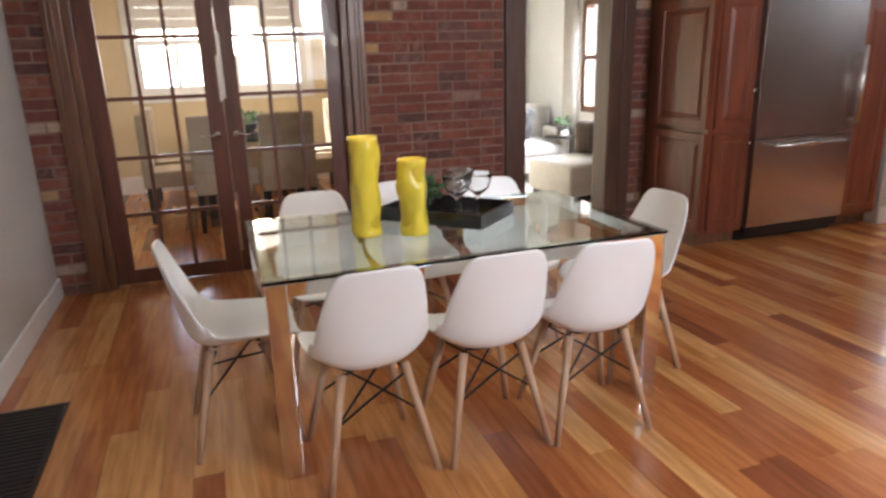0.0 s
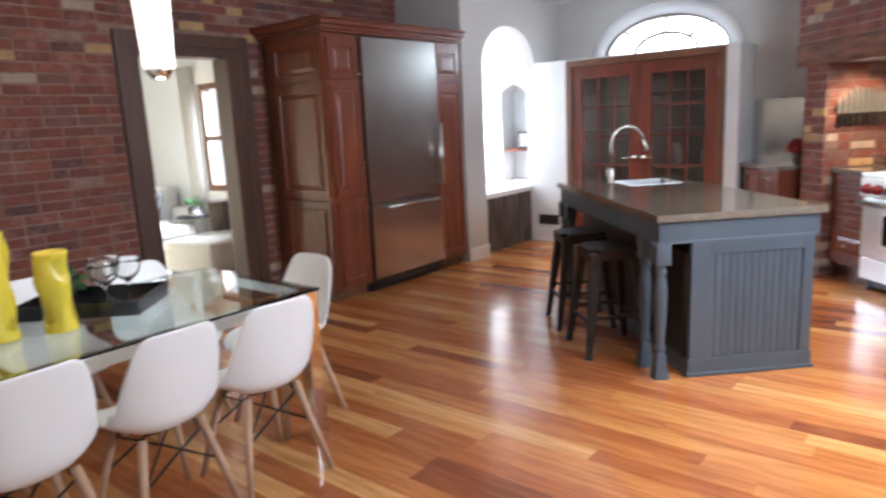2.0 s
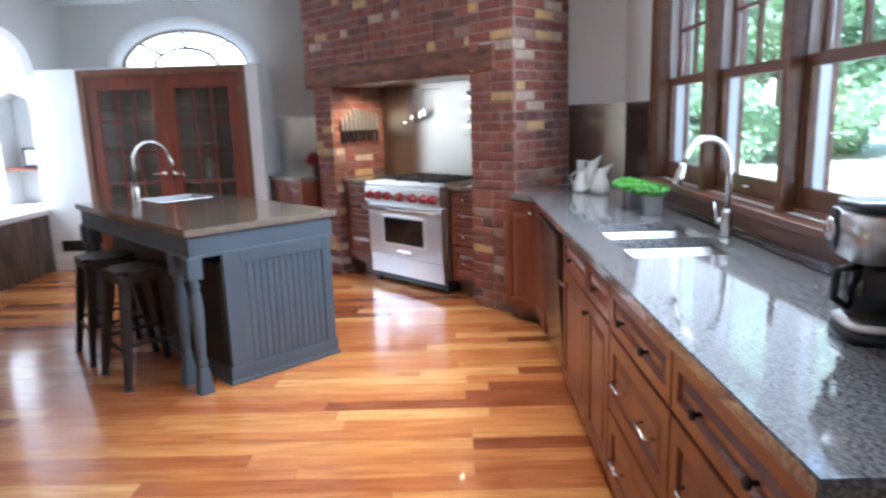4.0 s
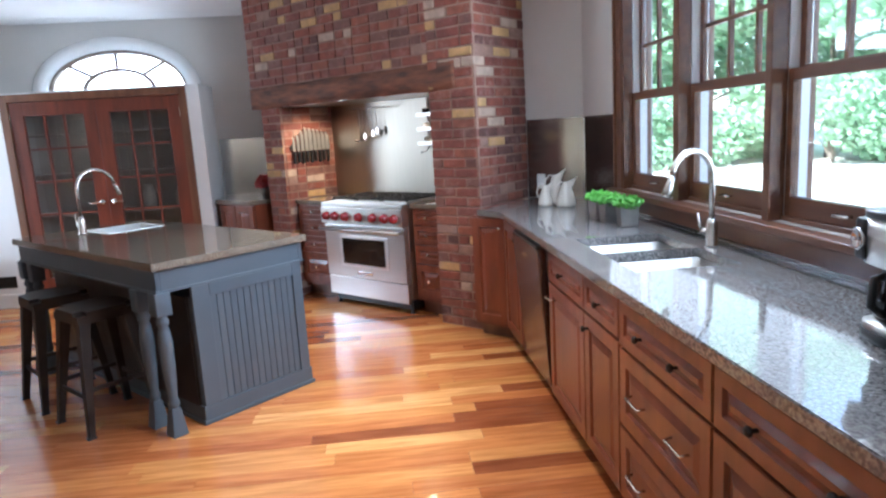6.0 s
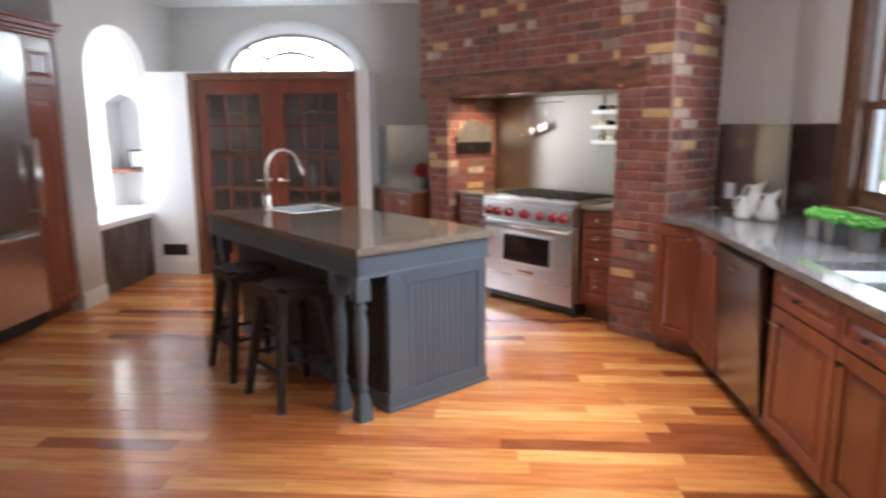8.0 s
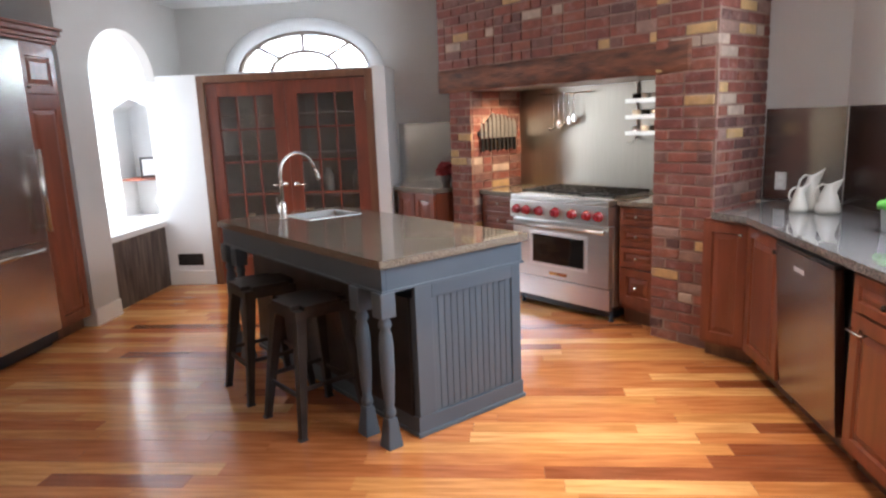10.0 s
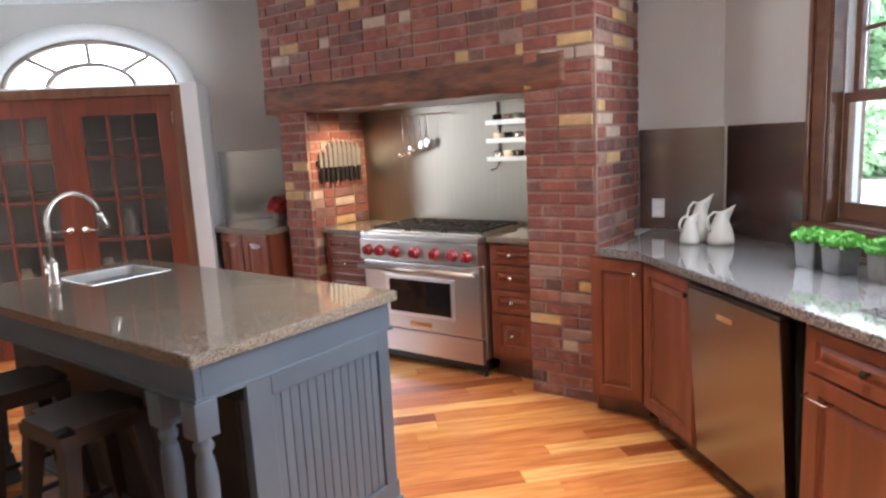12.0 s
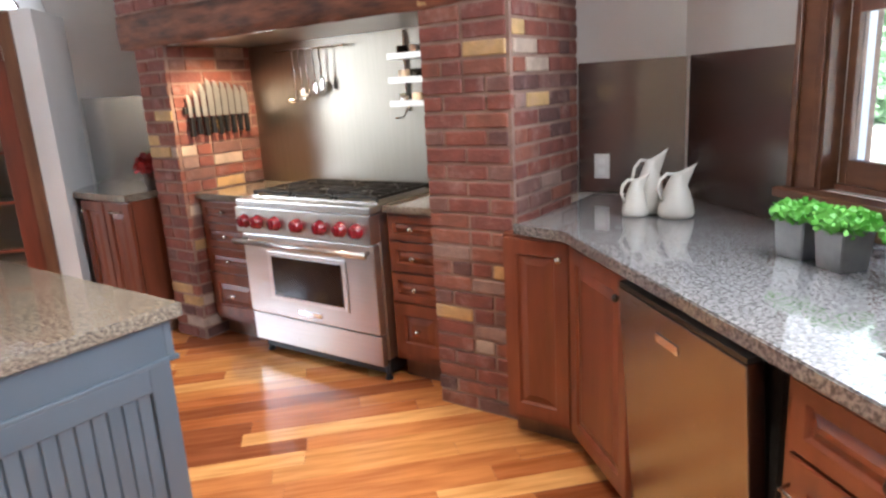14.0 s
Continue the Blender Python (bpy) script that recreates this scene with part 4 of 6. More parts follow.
sink = thing("kitchen_sink", pose(0, 0, 0), "undermounted double-bowl stainless steel sink", "sink")
for x0, x1 in ((SX0 + 0.004, SXM - 0.016), (SXM + 0.016, SX1 - 0.004)):
    bm = bmesh.new()
    basin(bm, x0, x1, SY0 + 0.004, SY1 - 0.004, 0.879, 0.2)
    bowl = part("bowl", bm, M_sink, sink, smooth=True)
    bm = bmesh.new()
    lathe(bm, [(0.045, 0), (0.045, 0.004), (0.02, 0.003), (0.018, 0.001)], 18, pose((x0 + x1) / 2, (SY0 + SY1) / 2, 0.68))
    part("drain", bm, M_chrome, bowl, smooth=True)


def faucet(m, label, h=0.40, reach=0.22, side=1):
    """A pull-down gooseneck tap; the spout reaches along +x."""
    f = thing("faucet", m, label, "faucet")
    bm = bmesh.new()
    lathe(bm, [(0.03, 0), (0.03, 0.008), (0.024, 0.014), (0.024, 0.10), (0.02, 0.11), (0.014, 0.12)], 20)
    part("base", bm, M_nickel, f, smooth=True)
    bm = bmesh.new()
    pts = [(0, 0, 0.115), (0, 0, h - reach / 2)]
    pts += [(reach / 2 - reach / 2 * math.cos(radians(a)), 0, h - reach / 2 + reach / 2 * math.sin(radians(a))) for a in range(12, 169, 12)]
    tube(bm, pts, 0.0125, 12)
    part("spout", bm, M_nickel, f, smooth=True)
    bm = bmesh.new()
    e = Vector(pts[-1])
    lathe(bm, [(0.0135, 0), (0.014, 0.02), (0.019, 0.05), (0.021, 0.085), (0.017, 0.09)], 16, Matrix.Translation(e) @ pose(0, 0, 0, 0, 158, 0))
    part("spray_head", bm, M_nickel, f, smooth=True)
    bm = bmesh.new()
    rod(bm, (0, side * 0.02, 0.06), (0, side * 0.055, 0.06), 0.016, seg=14)
    tube(bm, [(0, side * 0.05, 0.06), (0, side * 0.065, 0.09), (0, side * 0.075, 0.14)], [0.009, 0.008, 0.006], 8)
    part("lever", bm, M_nickel, f, smooth=True)
    return f


faucet(pose(3.10, -0.75, 0.92, 0, 0, 112), "brushed nickel gooseneck tap behind the kitchen sink", 0.415, 0.24, -1)

# steel splashbacks
def splash(m, x0, x1, y0, y1, z0, z1, label, steel=M_panel):
    bm = bmesh.new()
    box(bm, x0, x1, y0, y1, z0, z1, 0.001)
    tagged(part("splashback", bm, steel, m=m), label, "splashback", kind="structure")


splash(None, 4.48, 5.125, WIN_Y + 0.002, WIN_Y + 0.008, 0.921, 1.515, "brushed steel splashback panel beside the window")
splash(HM, 1.285, 1.775, 0.628, 0.636, 0.921, 1.515, "brushed steel splashback panel beside the hearth")
splash(HM, -1.76, -1.285, 0.628, 0.636, 0.921, 1.515, "brushed steel splashback panel in the corner")
splash(None, EAST - 0.008, EAST - 0.002, 1.72, 2.30, 0.921, 1.515, "brushed steel splashback panel beside the closet")
splash(None, 1.25, 4.29, WIN_Y + 0.002, WIN_Y + 0.006, 0.921, SILL - 0.121, "brushed steel strip under the window sill")
outlet = thing("outlet", HM @ pose(1.40, 0.627, 1.045), "white plastic wall socket on the steel panel", "outlet")
boxes("cover_plate", [(-0.036, 0.036, -0.006, 0, -0.057, 0.057)], M_white, outlet, bevel=0.003)
for z in (-0.024, 0.024):
    boxes("socket", [(-0.016, 0.016, -0.008, -0.005, z - 0.014, z + 0.014)], M_plastic, outlet)

# ---- hearth fittings ----
beam = thing("mantel_beam", HM, "rough dark wooden mantel beam across the hearth", "beam")
bm = bmesh.new()
rings, seg = [], 70
for n in range(seg + 1):
    x = -1.345 + 2.445 * n / seg
    low, high, face = (0.02 * noise.noise(Vector((x * 3, k, 2.0))) + 0.007 * noise.noise(Vector((x * 14, k, 5.0))) for k in (0.0, 3.0, 6.0))
    out = [(0.03, BEAM0 + low * 0.4), (-0.008 + face * 0.2, BEAM0 + low), (-0.014 + face * 0.5, (BEAM0 * 2 + BEAM1) / 3), (-0.014 + face * 0.4, (BEAM0 + BEAM1 * 2) / 3), (-0.008 + face * 0.2, BEAM1 + high * 0.6), (0.03, BEAM1 + high * 0.3)]
    rings.append([bm.verts.new((x, y, z)) for y, z in out])
for p, q in zip(rings, rings[1:]):
    for k in range(6):
        bm.faces.new((p[k], p[(k + 1) % 6], q[(k + 1) % 6], q[k]))
bm.faces.new(rings[0])
bm.faces.new(rings[-1][::-1])
part("timber", bm, M_beam, beam, smooth=True)
boxes("lintel", [(OX0 + 0.004, OX1 - 0.004, 0.03, 0.62, BEAM0 - 0.0, BEAM0 + 0.018)], M_steelh, beam, "steel lining under the hood")
splash(HM, OX0 + 0.012, OX1 - 0.002, 0.60, 0.625, 0.90, BEAM0 - 0.002, "tall brushed steel panel at the back of the hearth", M_hearthsteel)

DRW = [("drawer_front", 0.745, 0.865), ("drawer_front", 0.59, 0.735), ("drawer_front", 0.435, 0.58), ("drawer_front", 0.16, 0.425)]
for x0, x1 in ((OX0 + 0.014, -0.475), (0.515, OX1 - 0.004)):
    w = x1 - x0
    cabinet(HM @ pose(x0, 0.1, 0), w, 0.495, 0.12, 0.877, [(k, 0.012, w - 0.012, a, b, [(w / 2, (a + b) / 2)], []) for k, a, b in DRW], "cherry stack of four drawers beside the range", "drawer stacks in the hearth")
    worktop("worktop", (x0, x1), (0.06, 0.598), (), 0.88, 0.915, HM, M_granite2, "small brown granite worktop beside the range")

rng = thing("range_cooker", HM @ pose(0.02, 0.02, 0), "stainless steel gas range with red control knobs", "range cooker")
RW = 0.485
boxes("body", [(-RW, RW, 0.03, 0.57, 0.12, 0.875)], M_steelh, rng, bevel=0.003)
boxes("cooktop", [(-RW, RW, -0.035, 0.57, 0.877, 0.915)], M_steelh, rng, "brushed steel cooktop with a bullnose front", 0.008)
boxes("burner_tray", [(-RW + 0.03, RW - 0.03, 0.06, 0.53, 0.916, 0.922)], M_steelh, rng, "steel burner tray")
bm = bmesh.new()
vs = box(bm, -RW, RW, -0.045, 0.03, 0.735, 0.874, 0.003)
cp = part("control_panel", bm, M_steelh, rng)
for n in range(7):
    x = (-0.405, -0.3, -0.165, 0.0, 0.165, 0.3, 0.405)[n]
    bm = bmesh.new()
    lathe(bm, [(0.04, 0), (0.04, 0.006), (0.033, 0.008), (0.031, 0.036), (0.026, 0.041)], 18, pose(x, -0.046, 0.8, 90))
    box(bm, x - 0.006, x + 0.006, -0.094, -0.08, 0.778, 0.822, 0.002)
    part("knob", bm, M_knobred, cp, "red control knob", True)
door = boxes("oven_door", [(-RW + 0.008, RW - 0.008, -0.02, 0.028, 0.265, 0.722)], M_steelh, rng, "steel oven door", 0.004)
boxes("window_trim", [(-0.29, 0.29, -0.026, -0.02, 0.36, 0.635)], M_satin, door, "bright steel window surround", 0.004)
boxes("oven_window", [(-0.255, 0.255, -0.029, -0.0265, 0.385, 0.61)], M_dark, door, "dark glass oven window")
boxes("badge", [(-0.09, 0.09, -0.026, -0.02, 0.295, 0.325)], M_chrome, door, "blank metal badge", 0.002)
bm = bmesh.new()
rod(bm, (-0.475, -0.085, 0.69), (0.475, -0.085, 0.69), 0.015)
for x in (-0.44, 0.44):
    rod(bm, (x, -0.085, 0.69), (x, -0.018, 0.69), 0.011)
part("door_handle", bm, M_steelh, door, "tubular steel handle", True)
boxes("kick_panel", [(-RW + 0.008, RW - 0.008, -0.012, 0.02, 0.095, 0.255)], M_steelh, rng, "steel kick panel", 0.003)
boxes("plinth", [(-RW + 0.02, RW - 0.02, 0.05, 0.5, 0.03, 0.12)], M_black, rng)
for x in (-RW + 0.04, RW - 0.04):
    bm = bmesh.new()
    lathe(bm, [(0.022, 0), (0.02, 0.01), (0.014, 0.02), (0.014, 0.12)], 12, pose(x, 0.06, 0.0))
    part("foot", bm, M_black, rng, smooth=True)
for n in range(3):
    cx = -0.303 + 0.303 * n
    bm = bmesh.new()
    for x in (-0.14, 0.0, 0.14):
        box(bm, cx + x - 0.006, cx + x + 0.006, 0.07, 0.52, 0.934, 0.948)
    for y in (0.07, 0.18, 0.295, 0.41, 0.508):
        box(bm, cx - 0.14, cx + 0.14, y, y + 0.012, 0.935, 0.949)
    for y in (0.18, 0.41):
        for a in (45, 135):
            box(bm, -0.12, 0.12, -0.005, 0.005, 0.936, 0.95, m=pose(cx, y + 0.006, 0, 0, 0, a))
    for x in (-0.136, 0.136):
        for y in (0.08, 0.51):
            box(bm, cx + x - 0.006, cx + x + 0.006, y - 0.006, y + 0.006, 0.92, 0.936)
    part("grate", bm, M_iron, rng, "cast-iron pan support")
    for y in (0.18, 0.41):
        bm = bmesh.new()
        lathe(bm, [(0.045, 0), (0.045, 0.008), (0.03, 0.012), (0.0, 0.014)], 16, pose(cx, y + 0.006, 0.9215))
        part("burner_cap", bm, M_iron, rng, smooth=True)

# knives on the inner left wall of the hearth
KM = HM @ pose(OX0 + 0.014, 0.30, 1.36, 0, 0, 90)
strip = thing("knife_rack", KM, "black magnetic strip with nine chef's knives", "knife rack")
boxes("magnetic_strip", [(-0.235, 0.235, -0.015, 0.0, 0.02, 0.055)], M_iron, strip)
for n in range(9):
    x, ln, w = -0.2 + 0.05 * n, (0.13, 0.15, 0.19, 0.22, 0.21, 0.2, 0.19, 0.18, 0.17)[n], (0.012, 0.014, 0.017, 0.02, 0.021, 0.021, 0.021, 0.021, 0.022)[n]
    bm = bmesh.new()
    prism(bm, [(x - w, 0), (x + w, 0), (x + w, ln * 0.72), (x + w * 0.2, ln * 0.93), (x - w * 0.8, ln), (x - w, ln)], 0.016, 0.0185, Matrix(((1, 0, 0, 0), (0, 0, -1, 0), (0, 1, 0, 0), (0, 0, 0, 1))))
    k = part("blade", bm, M_satin, strip, "broad steel knife blade")
    bm = bmesh.new()
    box(bm, x - 0.014, x + 0.014, -0.03, -0.01, -0.115 + 0.012 * (n % 2), -0.002, 0.005)
    part("handle", bm, M_black, k, "black riveted handle")
# utensils hanging from a rail
rail = thing("utensil_rail", HM @ pose(-0.36, 0.6, 1.66), "steel rail with ladles and spoons hanging from hooks", "utensil rail")
bm = bmesh.new()
rod(bm, (-0.28, -0.05, 0.05), (0.28, -0.05, 0.05), 0.006)
for x in (-0.27, 0.27):
    rod(bm, (x, -0.05, 0.05), (x, 0.0, 0.05), 0.005)
part("rail", bm, M_chrome, rail, smooth=True)
for n in range(5):
    x, ln = -0.12 + 0.055 * n, (0.23, 0.17, 0.2, 0.14, 0.12)[n]
    bm = bmesh.new()
    tube(bm, [(x, -0.05, 0.055), (x, -0.062, 0.03), (x, -0.055, -ln * 0.5), (x, -0.055, -ln)], 0.005, 8)
    if n in (0, 2):
        lathe(bm, [(0.004, -0.03), (0.028, -0.022), (0.036, 0.0), (0.034, 0.0), (0.026, -0.018)], 14, pose(x - 0.01, -0.075, -ln))
    else:
        box(bm, x - 0.022, x + 0.022, -0.058, -0.054, -ln - 0.07, -ln, 0.003)
    part("utensil", bm, M_chrome, rail, "hanging steel ladle or spoon", True)
# wall rack with cups
rk = thing("wall_rack", HM @ pose(0.47, 0.6, 1.33), "chrome wall rack with shelves of small cups and jars", "wall rack")
for x in (-0.15, 0.15):
    bm = bmesh.new()
    tube(bm, [(x, -0.012, 0.0), (x, -0.012, 0.42)], 0.008, 8)
    tube(bm, [(x, -0.012, 0.02), (x, -0.06, -0.03), (x, -0.13, -0.03)], 0.005, 8)
    part("upright", bm, M_chrome, rk, smooth=True)
for z in (0.03, 0.15, 0.27):
    s = boxes("shelf", [(-0.17, 0.17, -0.14, -0.004, z, z + 0.006), (-0.17, 0.17, -0.142, -0.136, z, z + 0.03)], M_steelh, rk)
    for n in range(4):
        bm = bmesh.new()
        lathe(bm, [(0.024, 0), (0.03, 0.01), (0.032, 0.06), (0.028, 0.06), (0.026, 0.012)], 14, pose(-0.12 + 0.08 * n, -0.07, z + 0.007))
        tagged(part("cup", bm, (M_chrome, M_ceramic, M_dark)[(n + int(z * 10)) % 3], m=HM @ pose(0.47, 0.6, 1.33), smooth=True), "small cup standing on the wall rack", "cup", "cups on the wall rack")

# ---- the island ----
island = thing("kitchen_island", IM, "slate-blue painted kitchen island with turned legs and beadboard end", "island")
boxes("body", [(0.04, 1.90, -0.89, -0.20, 0.0, 0.70)], M_island, island)
for a in ((0.02, 1.96, -0.92, -0.895), (0.02, 1.96, -0.045, -0.02), (0.02, 0.045, -0.895, -0.045), (1.935, 1.96, -0.895, -0.045)):
    boxes("apron", [(*a, 0.763, 0.877)], M_island, island, bevel=0.003)
for a in ((0.012, 1.968, -0.928, -0.9), (0.012, 1.968, -0.04, -0.012), (0.012, 0.04, -0.9, -0.04), (1.94, 1.968, -0.9, -0.04)):
    boxes("apron_bead", [(*a, 0.758, 0.772)], M_island, island, bevel=0.004)
boxes("plinth", [(0.014, 1.91, -0.91, -0.19, 0.0, 0.10)], M_island, island, bevel=0.004)
# dark sheet added over the body: shade under the overhang, put in as colour
boxes("back_panel", [(0.06, 1.88, -0.199, -0.185, 0.1, 0.70)], M_stoolm, island, "dark added panel standing for the shade behind the stools")
boxes("plinth_cap", [(0.004, 1.92, -0.92, -0.18, 0.0, 0.022)], M_island, island, bevel=0.006)
for a in ((0.016, 0.04, -0.899, -0.835, 0.1, 0.758), (0.016, 0.04, -0.30, -0.20, 0.1, 0.758)):
    boxes("stile", [a], M_island, island, bevel=0.003)
boxes("rail", [(0.016, 0.04, -0.835, -0.30, 0.69, 0.758)], M_island, island, bevel=0.003)
for n in range(13):
    y = -0.835 + 0.535 * n / 13
    boxes("bead_board", [(0.026, 0.04, y + 0.0016, y + 0.535 / 13 - 0.0016, 0.1, 0.69)], M_island, island, bevel=0.003)
LEG = [(0.035, 0.0), (0.035, 0.01), (0.026, 0.13), (0.02, 0.15), (0.03, 0.165), (0.03, 0.18), (0.022, 0.2), (0.026, 0.24), (0.034, 0.38), (0.036, 0.5), (0.03, 0.56), (0.022, 0.585), (0.032, 0.6), (0.032, 0.615), (0.024, 0.63), (0.03, 0.645)]
for x, y in ((0.043, -0.04), (0.235, -0.035), (1.74, -0.035), (1.93, -0.04)):
    bm = bmesh.new()
    lathe(bm, [p for p in LEG if p[1] > 0.12], 20, pose(x, y, 0))
    box(bm, x - 0.04, x + 0.04, y - 0.04, y + 0.04, 0.645, 0.763, 0.003)
    leg = part("leg", bm, M_island, island, "turned slate-blue leg", True)
    bm = bmesh.new()
    vs = box(bm, x - 0.042, x + 0.042, y - 0.042, y + 0.042, 0.0, 0.15)
    for v in vs:
        if v.co.z > 0.1:
            v.co.x, v.co.y = x + (v.co.x - x) * 0.58, y + (v.co.y - y) * 0.58
    bmesh.ops.bevel(bm, geom=bm.edges[:], offset=0.003, segments=2, affect="EDGES")
    part("foot", bm, M_island, leg, "flared square foot")
PX0, PX1, PY0, PY1 = 1.45, 1.80, -0.80, -0.42
worktop("island_worktop", (-0.01, PX0, PX1, 1.985), (-0.945, PY0, PY1, 0.005), ((1, 1),), 0.88, 0.92, IM, M_granite2, "polished brown speckled granite worktop on the island")
prep = thing("prep_sink", IM, "small undermounted steel prep sink in the island", "sink")
bm = bmesh.new()
basin(bm, PX0 + 0.004, PX1 - 0.004, PY0 + 0.004, PY1 - 0.004, 0.879, 0.16)
part("bowl", bm, M_sink, prep, smooth=True)
bm = bmesh.new()
for a in ((PX0 - 0.012, PX1 + 0.012, PY0 - 0.012, PY0), (PX0 - 0.012, PX1 + 0.012, PY1, PY1 + 0.012), (PX0 - 0.012, PX0, PY0, PY1), (PX1, PX1 + 0.012, PY0, PY1)):
    box(bm, *a, 0.9205, 0.9235)
for a in ((PX0, PX1, PY0, PY0 + 0.002), (PX0, PX1, PY1 - 0.002, PY1), (PX0, PX0 + 0.002, PY0, PY1), (PX1 - 0.002, PX1, PY0, PY1)):
    box(bm, *a, 0.87, 0.9205)
part("rim", bm, M_steelh, prep, "bright steel rim")
faucet(IM @ pose(1.655, -0.335, 0.92, 0, 0, -84), "brushed nickel gooseneck tap on the island", 0.43, 0.27)


def stool(m):
    s = thing("bar_stool", m, "dark gunmetal backless metal bar stool at the island", "stool", "stools at the island")
    bm = bmesh.new()
    vs = box(bm, -0.155, 0.155, -0.155, 0.155, 0.638, 0.66)
    bmesh.ops.bevel(bm, geom=[e for e in bm.edges if abs(e.verts[0].co.z - e.verts[1].co.z) > 0.01], offset=0.05, segments=4, affect="EDGES")
    part("seat", bm, M_stoolm, s)
    bm = bmesh.new()
    vs = box(bm, -0.15, 0.15, -0.15, 0.15, 0.595, 0.638)
    part("skirt", bm, M_stoolm, s)
    for sx in (-1, 1):
        for sy in (-1, 1):
            bm = bmesh.new()
            vs = box(bm, -0.03, 0.03, -0.03, 0.03, 0, 0.638, 0.004)
            for v in vs:
                k = 1 - v.co.z / 0.638
                v.co.x += sx * (0.112 + 0.078 * k)
                v.co.y += sy * (0.112 + 0.078 * k)
                if k > 0.5:
                    v.co.x -= (v.co.x - sx * (0.112 + 0.078 * k)) * 0.45
                    v.co.y -= (v.co.y - sy * (0.112 + 0.078 * k)) * 0.45
            leg = part("leg", bm, M_stoolm, s)
            bm = bmesh.new()
            box(bm, sx * 0.19 - 0.017, sx * 0.19 + 0.017, sy * 0.19 - 0.021, sy * 0.19 + 0.021, -0.0, 0.012)
            part("rubber_foot", bm, M_black, leg)
    for sx, sy, z in ((0, -1, 0.2), (0, 1, 0.2), (-1, 0, 0.235), (1, 0, 0.235)):
        o = 0.112 + 0.078 * (1 - z / 0.638)
        if sy:
            boxes("crossbar", [(-o, o, sy * o - 0.006, sy * o + 0.006, z, z + 0.022)], M_stoolm, s)
        else:
            boxes("crossbar", [(sx * o - 0.006, sx * o + 0.006, -o, o, z, z + 0.022)], M_stoolm, s)
    return s


st = stool(IM @ pose(0.585, 0.07, 0, 0, 0, 2))
copy_thing(st, IM @ pose(1.155, 0.075, 0, 0, 0, -3))

# ---- dining table, chairs and what stands on it ----
TX0, TX1, TY0, TY1 = 0.65, 2.24, 2.81, 3.76
table = thing("dining_table", pose(0, 0, 0), "glass-topped dining table on a chrome frame", "table")
boxes("tabletop", [(TX0, TX1, TY0, TY1, 0.738, 0.75)], M_tglass, table, "clear glass top", 0.002).visible_shadow = False
for x0, x1, y0, y1 in ((TX0 + 0.05, TX1 - 0.05, TY0 + 0.015, TY0 + 0.055), (TX0 + 0.05, TX1 - 0.05, TY1 - 0.055, TY1 - 0.015), (TX0 + 0.01, TX0 + 0.05, TY0 + 0.055, TY1 - 0.055), (TX1 - 0.05, TX1 - 0.01, TY0 + 0.055, TY1 - 0.055)):
    boxes("frame_rail", [(x0, x1, y0, y1, 0.685, 0.735)], M_chrome, table, "polished chrome rail", 0.003)
for x in (TX0 + 0.045, TX1 - 0.045):
    for y in (TY0 + 0.045, TY1 - 0.045):
        boxes("leg", [(x - 0.036, x + 0.036, y - 0.036, y + 0.036, 0.001, 0.737)], M_chrome, table, "square chrome leg", 0.004)


